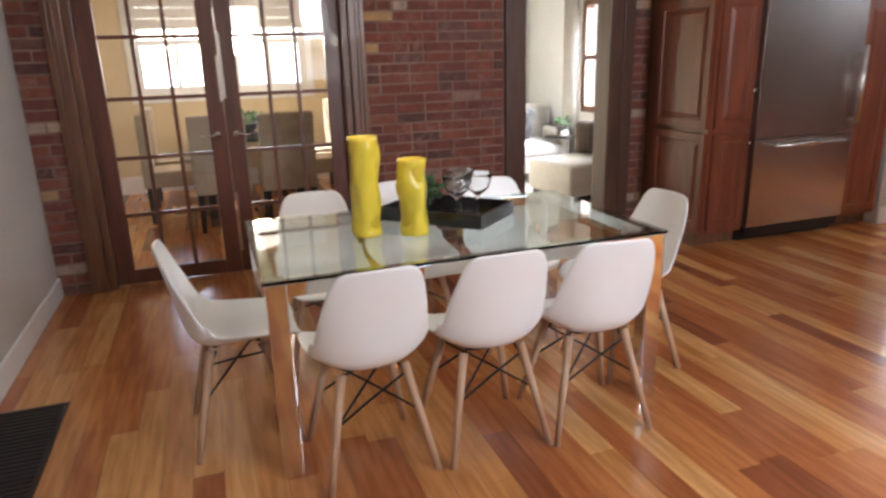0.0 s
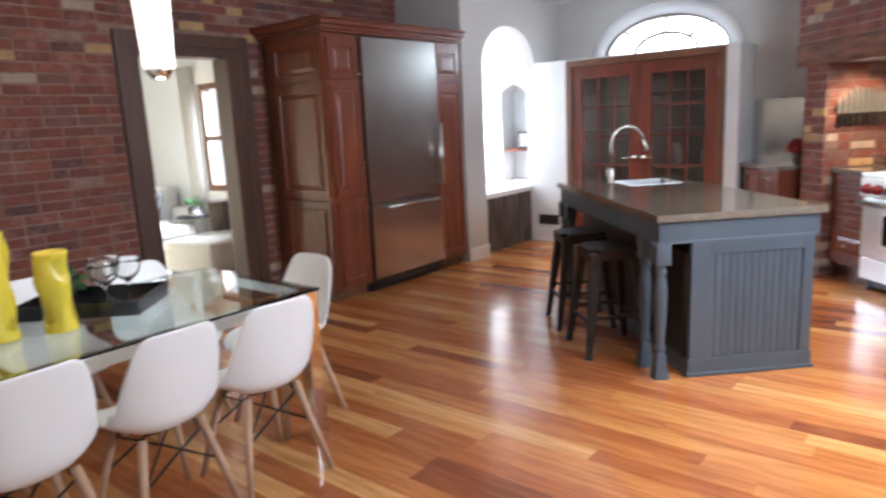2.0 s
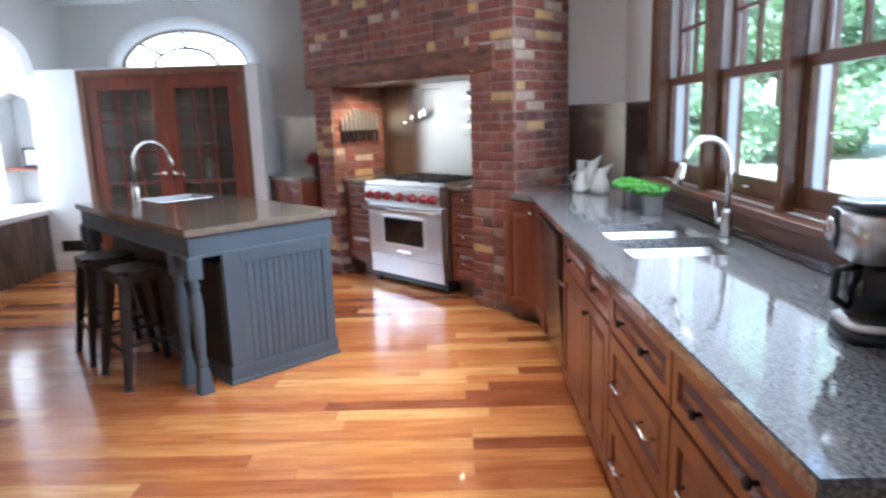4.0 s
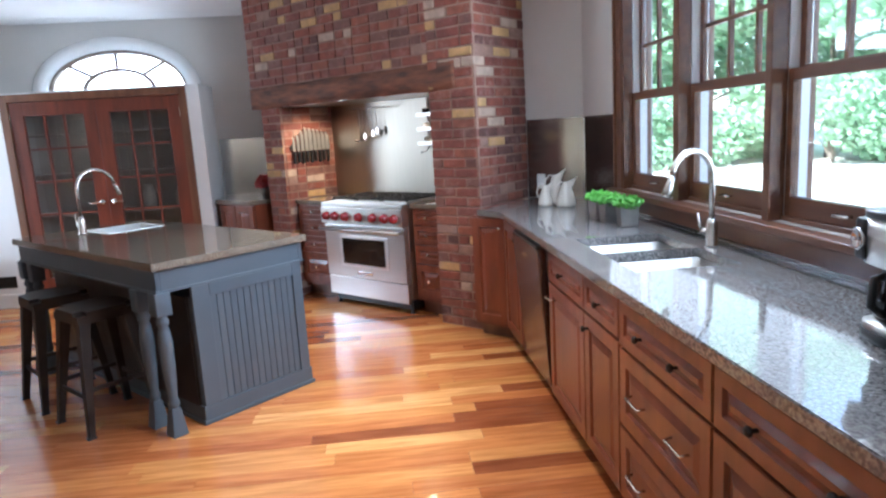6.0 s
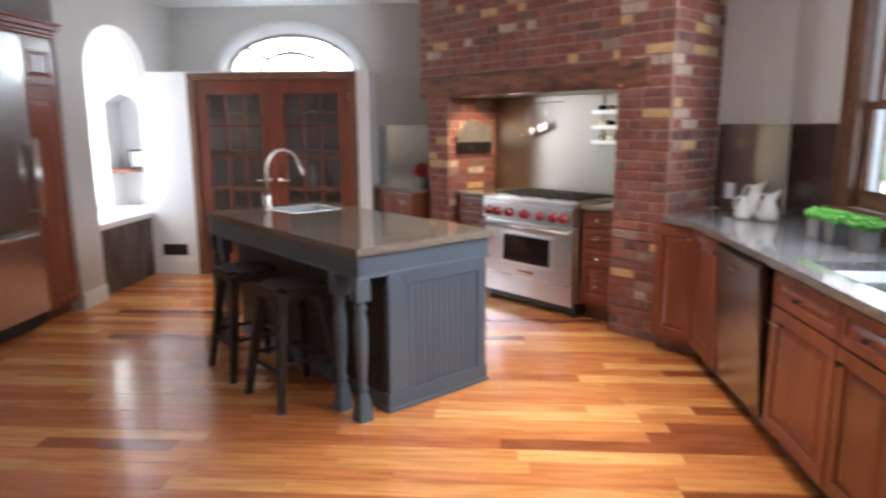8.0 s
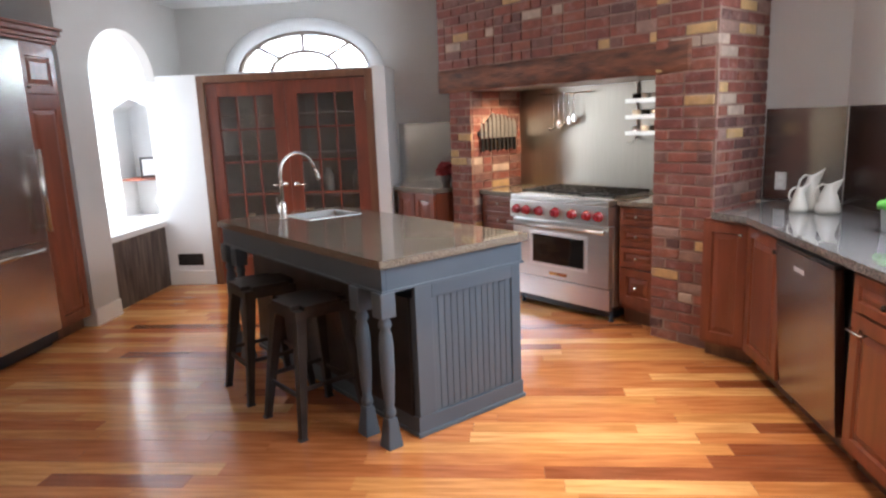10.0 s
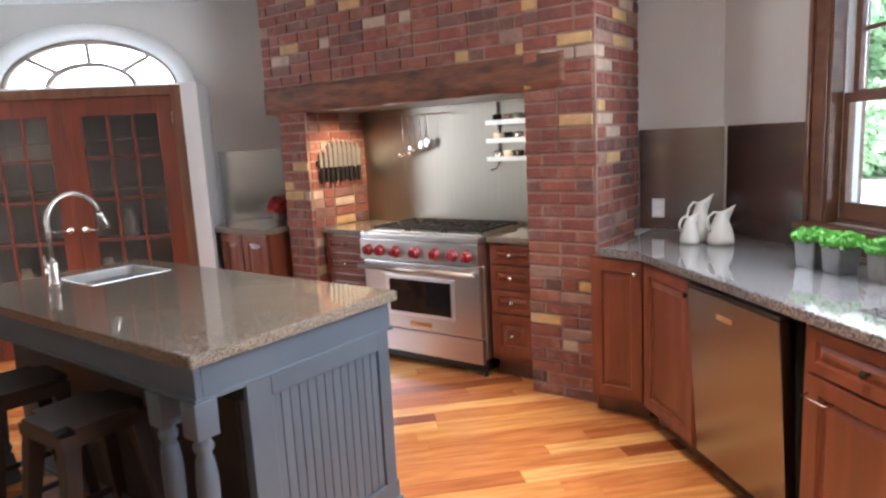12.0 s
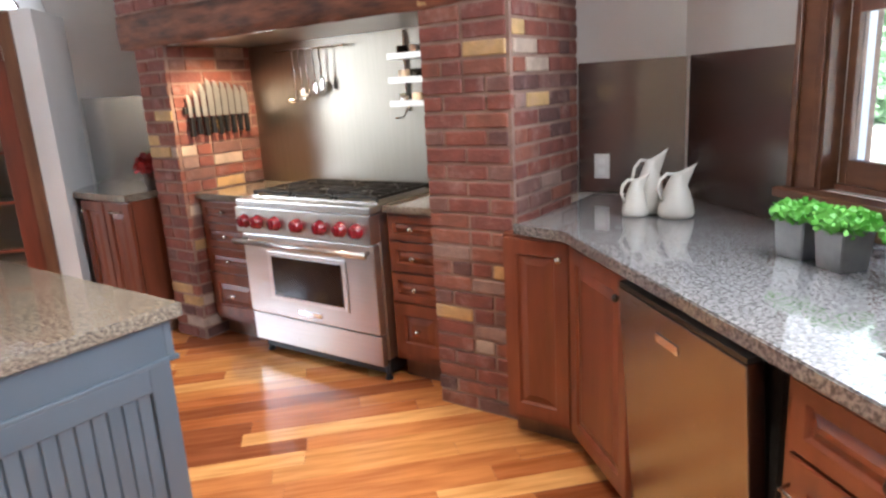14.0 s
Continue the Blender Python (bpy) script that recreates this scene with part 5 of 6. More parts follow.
def shell_chair(m, label):
    c = thing("dining_chair", m, label, "chair", "white shell chairs round the table")
    line = [(0.218, 0.402, 0.10), (0.222, 0.416, 0.15), (0.21, 0.43, 0.188), (0.165, 0.436, 0.212), (0.10, 0.43, 0.221), (0.02, 0.419, 0.225), (-0.06, 0.41, 0.224), (-0.12, 0.412, 0.22), (-0.165, 0.433, 0.214),
            (-0.19, 0.475, 0.21), (-0.203, 0.53, 0.207), (-0.213, 0.59, 0.2), (-0.224, 0.65, 0.19), (-0.236, 0.705, 0.177), (-0.248, 0.757, 0.162), (-0.257, 0.795, 0.142), (-0.262, 0.811, 0.108)]
    bm = bmesh.new()
    rows, n = [], 12
    for i, (y, z, w) in enumerate(line):
        y0, z0, _ = line[max(i - 1, 0)]
        y1, z1, _ = line[min(i + 1, len(line) - 1)]
        d = Vector((0, y1 - y0, z1 - z0)).normalized()
        nrm = Vector((0, -d.z, d.y))
        nrm = nrm if nrm.z > 0 or nrm.y > 0 else -nrm
        if nrm.z < 0:
            nrm = -nrm
        if z > 0.47:
            nrm = Vector((0, 1, 0))
        t = i / (len(line) - 1)
        dish = 0.014 + 0.085 * math.exp(-((t - 0.5) / 0.24) ** 2)
        rows.append([bm.verts.new(Vector((w * u, y, z)) + nrm * dish * abs(u) ** 2.6) for u in (-1 + 2 * k / n for k in range(n + 1))])
    for a, b in zip(rows, rows[1:]):
        for k in range(n):
            bm.faces.new((a[k], a[k + 1], b[k + 1], b[k]))
    bmesh.ops.recalc_face_normals(bm, faces=bm.faces[:])
    bmesh.ops.solidify(bm, geom=bm.faces[:], thickness=0.011)
    ob = part("seat_shell", bm, M_plastic, c, "one-piece moulded white plastic seat", True)
    mod = ob.modifiers.new("smooth", "SUBSURF")
    mod.levels = mod.render_levels = 1
    for sx in (-1, 1):
        for sy in (-1, 1):
            bm = bmesh.new()
            rod(bm, (sx * 0.115, sy * 0.10 - 0.01, 0.405), (sx * 0.20, sy * 0.195 - 0.005, 0.0), 0.017, 0.0115, 12)
            leg = part("leg", bm, M_beech, c, "tapered pale beech leg", True)
            bm = bmesh.new()
            rod(bm, (sx * 0.10, sy * 0.08 - 0.01, 0.40), (sx * 0.13, sy * 0.118 - 0.01, 0.335), 0.006, seg=8)
            part("bracket", bm, M_wire, leg, "black metal bracket")
    for a, b in (((-0.15, -0.15), (0.15, 0.13)), ((0.15, -0.15), (-0.15, 0.13)), ((-0.15, -0.15), (0.15, -0.15)), ((-0.15, 0.13), (0.15, 0.13))):
        bm = bmesh.new()
        z = 0.23
        k = 0.115 + 0.085 * (0.405 - z) / 0.405
        p, q = Vector((math.copysign(k, a[0]), math.copysign(0.1 + 0.09 * (0.405 - z) / 0.405, a[1]) - 0.008, z)), Vector((math.copysign(0.125, b[0]), math.copysign(0.105, b[1]) - 0.008, 0.375))
        tube(bm, [p, (p + q) / 2 + Vector((0, 0, 0.004)), q], 0.0045, 6)
        part("wire_brace", bm, M_wire, c, "black wire cross brace")
    for y in (-0.09, 0.07):
        boxes("seat_mount", [(-0.085, 0.085, y - 0.008, y + 0.008, 0.406, 0.414)], M_wire, c)
    return c


LB = "white moulded plastic chair on splayed beech legs"
ch = shell_chair(pose(0.985, 2.865, 0, 0, 0, 3), LB)
for x, y, a in ((1.44, 2.86, 1), (1.875, 2.83, -4), (0.99, 3.75, 178), (1.46, 3.84, 183), (1.95, 3.70, 181), (0.56, 3.25, -88), (2.30, 3.20, 92)):
    copy_thing(ch, pose(x, y, 0, 0, 0, a))


def crumpled_vase(x, y, r, h, seed, label):
    bm = bmesh.new()
    prof = [(r * 0.85, 0.001), (r, 0.004)] + [(r, h * k / 22) for k in range(1, 23)] + [(r - 0.006, h), (r - 0.007, h * 0.6), (r - 0.007, 0.02)]
    lathe(bm, prof, 28)
    for v in bm.verts:
        if v.co.z > 0.01:
            k = min(1, v.co.z / 0.05) * min(1, max(0.35, (h - v.co.z) / 0.05))
            a = Vector((v.co.x * 11, v.co.y * 11, v.co.z * 9 + seed * 7))
            cell = noise.cell(Vector((math.atan2(v.co.y, v.co.x) * 1.3, v.co.z * 9, seed)))
            f = 1 + k * (0.34 * noise.noise(a) + 0.13 * (cell - 0.5)) + 0.02 * math.sin(v.co.z * 30 + seed)
            v.co.x, v.co.y = v.co.x * f, v.co.y * f
    tagged(part("vase", bm, M_yellow, smooth=True, m=pose(x, y, 0.751, 0, 0, seed * 40)), label, "vase", "crumpled yellow vases")


crumpled_vase(1.115, 3.265, 0.06, 0.402, 1, "tall crumpled bright yellow ceramic vase on the glass table")
crumpled_vase(1.295, 3.20, 0.059, 0.31, 2, "shorter crumpled bright yellow ceramic vase on the glass table")
tray = thing("tray", pose(1.52, 3.43, 0.751, 0, 0, -48), "black lacquered serving tray on the glass table", "tray")
boxes("base", [(-0.24, 0.24, -0.16, 0.16, 0, 0.008)], M_lacq, tray)
for a in ((-0.24, 0.24, -0.172, -0.16), (-0.24, 0.24, 0.16, 0.172), (-0.252, -0.24, -0.172, 0.172), (0.24, 0.252, -0.172, 0.172)):
    boxes("side", [(*a, 0, 0.06)], M_lacq, tray, bevel=0.002)


def wine_glass(x, y, tilt, az):
    bm = bmesh.new()
    lathe(bm, [(0.036, 0), (0.036, 0.003), (0.005, 0.008), (0.004, 0.08), (0.012, 0.09), (0.05, 0.125), (0.062, 0.165), (0.066, 0.19), (0.064, 0.19), (0.058, 0.165), (0.046, 0.128), (0.006, 0.096)], 20)
    tagged(part("cocktail_glass", bm, M_crystal, smooth=True, m=pose(x, y, 0.76) @ pose(0, 0, 0, tilt, 0, az)), "clear stemmed cocktail glass standing on the tray", "glass", "glasses on the tray")


for x, y, t in ((1.54, 3.35, 0), (1.64, 3.36, 0), (1.60, 3.47, 0)):
    wine_glass(x, y, t, 0)
bm = bmesh.new()
lathe(bm, [(0.03, 0), (0.034, 0.02), (0.034, 0.12), (0.02, 0.15), (0.018, 0.175), (0.022, 0.18)], 20, pose(1.41, 3.47, 0.76))
tagged(part("cocktail_shaker", bm, M_chrome, smooth=True), "polished steel cocktail shaker on the tray", "shaker")


def leaves(bm, n, cx, cy, cz, rx, rz, size, rnd, flat=0.5):
    for _ in range(n):
        a, q = rnd.uniform(0, 6.283), rnd.random() ** 0.5
        p = Vector((cx + rx * q * math.cos(a), cy + rx * q * math.sin(a), cz + rz * rnd.uniform(-1, 1) * math.sqrt(max(0.05, 1 - q * q))))
        d = Vector((rnd.uniform(-1, 1), rnd.uniform(-1, 1), rnd.uniform(-0.3, 1))).normalized()
        s = d.orthogonal().normalized() * size * rnd.uniform(0.4, 0.6)
        d = d * size * rnd.uniform(0.7, 1.2)
        v = [bm.verts.new(p), bm.verts.new(p + d * 0.5 + s), bm.verts.new(p + d), bm.verts.new(p + d * 0.5 - s)]
        bm.faces.new(v)


M_leafdark = mat("dark_leaf", (0.03, 0.09, 0.03), 0.5, color2=(0.05, 0.14, 0.04), scale=20)
pl = thing("potted_plant", pose(1.47, 3.56, 0.76), "small dark green plant on the tray", "plant")
bm = bmesh.new()
lathe(bm, [(0.025, 0), (0.034, 0.05), (0.03, 0.05), (0.028, 0.01)], 14)
part("pot", bm, M_lacq, pl, smooth=True)
bm = bmesh.new()
leaves(bm, 90, 0, 0, 0.1, 0.055, 0.06, 0.04, R)
part("foliage", bm, M_leafdark, pl)


def pendant(x, y):
    p = thing("pendant_lamp", pose(x, y, 1.70), "lit white glass pendant lamp with chrome fittings", "lamp", "pendants over the table")
    bm = bmesh.new()
    lathe(bm, [(0.03, 0.0), (0.034, 0.005), (0.052, 0.03), (0.052, 0.05), (0.03, 0.055)], 20)
    part("collar", bm, M_chrome, p, smooth=True)
    bm = bmesh.new()
    lathe(bm, [(0.058, 0.045), (0.062, 0.05), (0.078, 0.42), (0.072, 0.43), (0.05, 0.435)], 24)
    part("shade", bm, M_shade, p, "glowing frosted glass shade", True)
    bm = bmesh.new()
    rod(bm, (0, 0, 0.435), (0, 0, CEIL - 1.73), 0.004, seg=8)
    part("cord", bm, M_nickel, p)
    bm = bmesh.new()
    lathe(bm, [(0.06, 0), (0.055, 0.02), (0.02, 0.028)], 20, pose(0, 0, CEIL - 1.70, 180))
    part("canopy", bm, M_nickel, p, smooth=True)


pendant(1.09, 3.27)
pendant(1.86, 3.27)

# ---- alcove, vents and ceiling lamps ----
bench = thing("window_bench", pose(AX0 + 0.004, ARCH_Y + 0.07, 0), "dark weathered plank bench front with a white top in the alcove", "bench")
n, w = 7, (AX1 - AX0 - 0.012) / 7
for k in range(n):
    boxes("plank", [(k * w + 0.002, (k + 1) * w - 0.002, 0, 0.02, 0.001, 0.60)], M_bench, bench, bevel=0.003)
boxes("carcass", [(0, n * w, 0.021, 0.95, 0.0, 0.60)], M_bench, bench)
boxes("top", [(0, n * w, -0.02, 0.96, 0.601, 0.655)], M_white, bench, "white painted bench top", 0.008)
sh = thing("niche_shelf", pose(DOOR_X, 0, 1.06), "small brown wooden shelf in the pointed recess", "shelf")
boxes("board", [(0.02, 0.278, NY0 + 0.001, NY1 - 0.001, 0, 0.025)], M_wood, sh)
pf = thing("picture_frame", pose(DOOR_X + 0.14, NY0 + 0.12, 1.086, 0, 0, 20), "dark framed picture leaning on the recess shelf", "picture")
boxes("frame", [(-0.02, -0.005, -0.09, 0.09, 0, 0.2)], M_black, pf, bevel=0.002)
boxes("print", [(-0.0225, -0.0205, -0.07, 0.07, 0.02, 0.18)], M_white, pf)


def grille(name, m, w, h, slats, label, cat="vent"):
    g = thing(name, m, label, cat)
    for a in ((0, w, 0, 0.02), (0, w, h - 0.02, h), (0, 0.02, 0.02, h - 0.02), (w - 0.02, w, 0.02, h - 0.02)):
        boxes("frame", [(a[0], a[1], -0.008, 0, a[2], a[3])], M_ventm, g, bevel=0.002)
    boxes("backing", [(0.02, w - 0.02, -0.003, -0.001, 0.02, h - 0.02)], M_iron, g)
    for k in range(slats):
        z = 0.02 + (h - 0.04) * (k + 0.5) / slats
        boxes("slat", [(0.02, w - 0.02, -0.007, -0.003, z - 0.003, z + 0.003)], M_ventm, g)
    return g


grille("wall_vent", pose(DOOR_X - 0.001, 4.52, 0.20, 0, 0, -90), 0.26, 0.115, 6, "dark brown metal wall vent above the baseboard")
grille("floor_vent", Matrix(((1, 0, 0, -0.475), (0, 0, 1, 3.02), (0, -1, 0, 0.001), (0, 0, 0, 1))), 0.29, 0.74, 22, "large dark metal return grille set in the floor")


def down_and_fill_light(x, y):
    d = thing("ceiling_light", pose(x, y, CEIL), "lit recessed ceiling lamp with white ring, three of four added fill", "lamp", "recessed downlights")
    bm = bmesh.new()
    lathe(bm, [(0.05, -0.001), (0.075, -0.001), (0.075, -0.008), (0.055, -0.01)], 20)
    part("ring", bm, M_white, d, smooth=True)
    bm = bmesh.new()
    lathe(bm, [(0.048, -0.004), (0.04, -0.009), (0.0, -0.011)], 16)
    part("bulb", bm, M_bulb, d, smooth=True)


# fittings are drawn for the three added fill lamps too
for x, y, power in DOWN_FILL:
    down_and_fill_light(x, y)

# ---- on the worktops ----


def jug(x, y, h, r, az, label):
    """A pear-shaped jug whose neck leans back into a long pointed lip."""
    j = thing("jug", pose(x, y, 0.921, 0, 0, az), label, "jug", "cream ceramic jugs")
    bm = bmesh.new()
    prof = [(r * 0.82, 0), (r * 0.93, h * 0.015), (r, h * 0.08), (r * 0.98, h * 0.18), (r * 0.88, h * 0.32), (r * 0.74, h * 0.46), (r * 0.58, h * 0.6), (r * 0.46, h * 0.7), (r * 0.4, h * 0.77), (r * 0.4, h * 0.82),
            (r * 0.36, h * 0.82), (r * 0.35, h * 0.76), (r * 0.5, h * 0.6), (r * 0.8, h * 0.32), (r * 0.75, h * 0.03)]
    lathe(bm, prof, 28)
    for v in bm.verts:
        t = max(0.0, v.co.z / h - 0.6) / 0.2
        q = max(0.0, v.co.x / (r * 0.4)) if t else 0.0
        v.co.z += min(1.0, t) * q ** 2 * h * 0.17
        v.co.x += t * t * 0.12 * r + min(1.0, t) * q ** 2 * r * 0.75
        if t:
            v.co.y *= 1 - 0.6 * min(1.0, q) * min(1.0, t)
    part("body", bm, M_ceramic, j, smooth=True)
    bm = bmesh.new()
    tube(bm, [(-r * 0.26, 0, h * 0.81), (-r * 0.62, 0, h * 0.83), (-r * 1.05, 0, h * 0.72), (-r * 1.2, 0, h * 0.55), (-r * 0.86, 0, h * 0.32)], [0.006, 0.006, 0.0065, 0.006, 0.005], 8)
    part("handle", bm, M_ceramic, j, smooth=True)


jug(4.86, -0.47, 0.17, 0.05, -88, "small cream ceramic jug on the granite worktop")
jug(4.90, -0.55, 0.25, 0.062, -88, "tall cream ceramic jug on the granite worktop")
jug(4.77, -0.59, 0.2, 0.066, -88, "squat cream ceramic jug on the granite worktop")
for n, (x, y) in enumerate(((4.13, -0.605), (3.985, -0.615), (3.785, -0.64))):
    p = thing("herb_pot", pose(x, y, 0.921, 0, 0, 10 - 8 * n), "square galvanised pot of bright green herbs", "plant", "herb pots by the window")
    bm = bmesh.new()
    vs = box(bm, -0.05, 0.05, -0.05, 0.05, 0, 0.105)
    for v in vs:
        if v.co.z < 0.05:
            v.co.x, v.co.y = v.co.x * 0.86, v.co.y * 0.86
    bmesh.ops.bevel(bm, geom=bm.edges[:], offset=0.003, segments=2, affect="EDGES")
    part("pot", bm, M_zinc, p)
    bm = bmesh.new()
    leaves(bm, 700, 0, 0, 0.122, 0.074, 0.034, 0.019, R)
    part("foliage", bm, M_leaf, p, "dense bright green leaves")

cof = thing("coffee_maker", pose(1.815, -0.605, 0.921, 0, 0, 170) @ Matrix.Scale(0.92, 4), "black and steel drip coffee maker with a glass carafe", "coffee maker")


def oval(r, rx, ry, cy, n=28):
    """A rounded outline: a superellipse of half widths rx and ry about (0, cy)."""
    return [(rx * math.copysign(abs(math.cos(2 * math.pi * k / n)) ** r, math.cos(2 * math.pi * k / n)), cy + ry * math.copysign(abs(math.sin(2 * math.pi * k / n)) ** r, math.sin(2 * math.pi * k / n))) for k in range(n)]


for nm, shape, z0, z1, material, lab in (("base", (0.6, 0.1, 0.125, -0.005), 0.0, 0.026, M_black, "black base"), ("warming_plate", (0.6, 0.097, 0.12, -0.005), 0.027, 0.045, M_steelh, "steel band round the warming plate"),
                                         ("column", (0.4, 0.092, 0.05, 0.065), 0.046, 0.2, M_black, "black rear column"), ("head", (0.5, 0.1, 0.12, -0.003), 0.201, 0.322, M_steelh, "brushed steel head"),
                                         ("lid", (0.5, 0.103, 0.123, -0.003), 0.323, 0.342, M_black, "black lid")):
    bm = bmesh.new()
    prism(bm, oval(*shape), z0, z1)
    part(nm, bm, material, cof, lab, True)
bm = bmesh.new()
box(bm, -0.106, -0.05, -0.126, -0.02, 0.206, 0.318, 0.012)
fp = part("control_panel", bm, M_black, cof, "glossy black control panel")
bm = bmesh.new()
lathe(bm, [(0.03, 0), (0.03, 0.006), (0.024, 0.008), (0.022, 0.002)], 20, pose(-0.078, -0.127, 0.262, 90))
part("dial", bm, M_chrome, fp, "chrome ring dial", True)
bm = bmesh.new()
lathe(bm, [(0.055, 0), (0.07, 0.016), (0.076, 0.07), (0.068, 0.115), (0.058, 0.14), (0.052, 0.15)], 24, pose(0.005, -0.045, 0.046))
cr = part("carafe", bm, M_dark, cof, "dark glass carafe", True)
bm = bmesh.new()
tube(bm, [(0.03, -0.095, 0.188), (0.045, -0.15, 0.18), (0.045, -0.155, 0.11), (0.03, -0.115, 0.08)], 0.011, 8)
part("handle", bm, M_black, cr, smooth=True)

M_redleaf = mat("red_leaf", (0.35, 0.02, 0.02), 0.5, color2=(0.22, 0.01, 0.015), scale=15)
fl = thing("flower_pot", HM @ pose(-1.42, 0.10, 0.921), "dark pot of deep red flowers on the corner worktop", "plant")
bm = bmesh.new()
lathe(bm, [(0.035, 0), (0.045, 0.05), (0.05, 0.10), (0.044, 0.10), (0.04, 0.02)], 16)
part("pot", bm, M_bench, fl, smooth=True)
bm = bmesh.new()
leaves(bm, 260, 0, 0, 0.15, 0.075, 0.06, 0.04, R)
part("blossom", bm, M_redleaf, fl)

# ---- the dining room behind the french doors ----
DRY = 9.1
DZ0, DZ1 = 1.13, 2.26
DWX = ((-0.14, 0.74), (0.92, 1.74))
slab("wall_north", -2.2, 2.35, DRY, DRY + 0.12, 0, DZ0, M_cream, "cream wall under the dining room windows", "wall")
slab("wall_north", -2.2, 2.35, DRY, DRY + 0.12, DZ1, CEIL, M_cream, "pale wall above the dining room windows", "wall")
for x0, x1 in ((-2.2, DWX[0][0]), (DWX[0][1], DWX[1][0]), (DWX[1][1], 2.35)):
    slab("wall_north", x0, x1, DRY, DRY + 0.12, DZ0, DZ1, M_cream, "cream wall between the dining room windows", "wall")
for n, (x0, x1) in enumerate(DWX):
    w = thing("window_%d" % (5 + n), pose(0, 0, 0), "white framed dining room window with small panes", "window", kind="structure")
    mx = (x0 + x1) / 2
    for a in ((x0, x0 + 0.06, DZ0, DZ1), (x1 - 0.06, x1, DZ0, DZ1), (x0 + 0.06, x1 - 0.06, DZ0, DZ0 + 0.07), (x0 + 0.06, x1 - 0.06, DZ1 - 0.06, DZ1), (mx - 0.02, mx + 0.02, DZ0 + 0.07, 1.66), (x0 + 0.06, x1 - 0.06, 1.66, 1.72), (mx - 0.015, mx + 0.015, 1.72, DZ1 - 0.06)):
        boxes("window_frame", [(a[0], a[1], DRY + 0.02, DRY + 0.08, a[2], a[3])], M_white, w)
    for a in ((x0 - 0.09, x0 - 0.001, DZ0 - 0.1, DZ1 + 0.09), (x1 + 0.001, x1 + 0.09, DZ0 - 0.1, DZ1 + 0.09), (x0 - 0.001, x1 + 0.001, DZ0 - 0.1, DZ0 - 0.001), (x0 - 0.001, x1 + 0.001, DZ1 + 0.001, DZ1 + 0.09)):
        boxes("casing", [(a[0], a[1], DRY - 0.022, DRY - 0.001, a[2], a[3])], M_white, w, bevel=0.004)
    bl = thing("roman_shade", pose(mx, DRY - 0.03, 0), "pale fabric roman shade half lowered over the window", "window shade", "dining room shades")
    for k in range(4):
        z = 1.83 + 0.115 * k
        boxes("fold", [(-0.42, 0.42, -0.012 - 0.003 * (k % 2), -0.004, z, z + 0.113)], M_linen, bl, bevel=0.003)
slab("baseboard", -0.94, 2.34, DRY - 0.018, DRY - 0.002, 0, 0.2, M_white, "white painted wooden baseboard", "baseboard", bevel=0.004)
slab("wall_dining_west", -0.95, -0.83, BRICK_Y + 0.16, DRY, 0, CEIL, M_cream, "cream painted dining room wall", "wall")
slab("baseboard", -0.828, -0.81, BRICK_Y + 0.17, DRY, 0, 0.16, M_white, "white painted wooden baseboard", "baseboard", bevel=0.004)
slab("wall_partition", 2.35, 2.47, BRICK_Y + 0.16, DRY + 0.1, 0, CEIL, M_cream, "cream painted wall between dining and living room", "wall")
slab("ceiling", -1.0, 6.2, BRICK_Y + 0.2, DRY + 0.12, CEIL, CEIL + 0.15, M_ceil, "white painted ceiling of the front rooms", "ceiling")


def parsons(m):
    c = thing("upholstered_chair", m, "beige upholstered high-backed chair with dark legs", "chair", "chairs in the dining room")
    bm = bmesh.new()
    box(bm, -0.24, 0.24, -0.24, 0.24, 0.34, 0.49, 0.02)
    part("seat", bm, M_fabric, c)
    bm = bmesh.new()
    vs = box(bm, -0.24, 0.24, -0.28, -0.2, 0.34, 1.02, 0.02)
    part("backrest", bm, M_fabric, c)
    for sx in (-0.2, 0.2):
        for sy in (-0.24, 0.2):
            boxes("leg", [(sx - 0.02, sx + 0.02, sy - 0.02, sy + 0.02, 0, 0.34)], M_black, c)
    return c


DTX, DTY = 0.92, 7.95
pc = parsons(pose(DTX - 0.72, DTY - 0.4, 0, 0, 0, -90))
for x, y, a in ((DTX - 0.72, DTY + 0.35, -90), (DTX + 0.78, DTY - 0.3, 90), (DTX + 0.72, DTY + 0.45, 90), (DTX + 0.27, DTY - 1.0, 0), (DTX - 0.31, DTY - 0.95, 0)):
    copy_thing(pc, pose(x, y, 0, 0, 0, a))
dt = thing("long_table", pose(DTX, DTY, 0), "dark wooden dining table in the next room", "table")
boxes("tabletop", [(-0.5, 0.5, -0.72, 0.9, 0.72, 0.76)], M_lacq, dt, bevel=0.004)
for sx in (-0.42, 0.42):
    for sy in (-0.62, 0.8):
        boxes("leg", [(sx - 0.04, sx + 0.04, sy - 0.04, sy + 0.04, 0, 0.72)], M_black, dt)
cb = thing("centrepiece", pose(DTX, DTY, 0.761), "low dark bowl of greenery on the long table", "centrepiece")
bm = bmesh.new()
lathe(bm, [(0.06, 0), (0.14, 0.05), (0.17, 0.08), (0.16, 0.08), (0.05, 0.015)], 20)
part("bowl", bm, M_lacq, cb, smooth=True)
bm = bmesh.new()
leaves(bm, 120, 0, 0, 0.12, 0.16, 0.06, 0.06, R)
part("foliage", bm, M_leafdark, cb)
chd = thing("chandelier", pose(DTX, DTY, 1.75), "lit drum chandelier over the long table", "lamp")
bm = bmesh.new()
lathe(bm, [(0.22, 0.0), (0.22, 0.22), (0.215, 0.22), (0.215, 0.0)], 28)
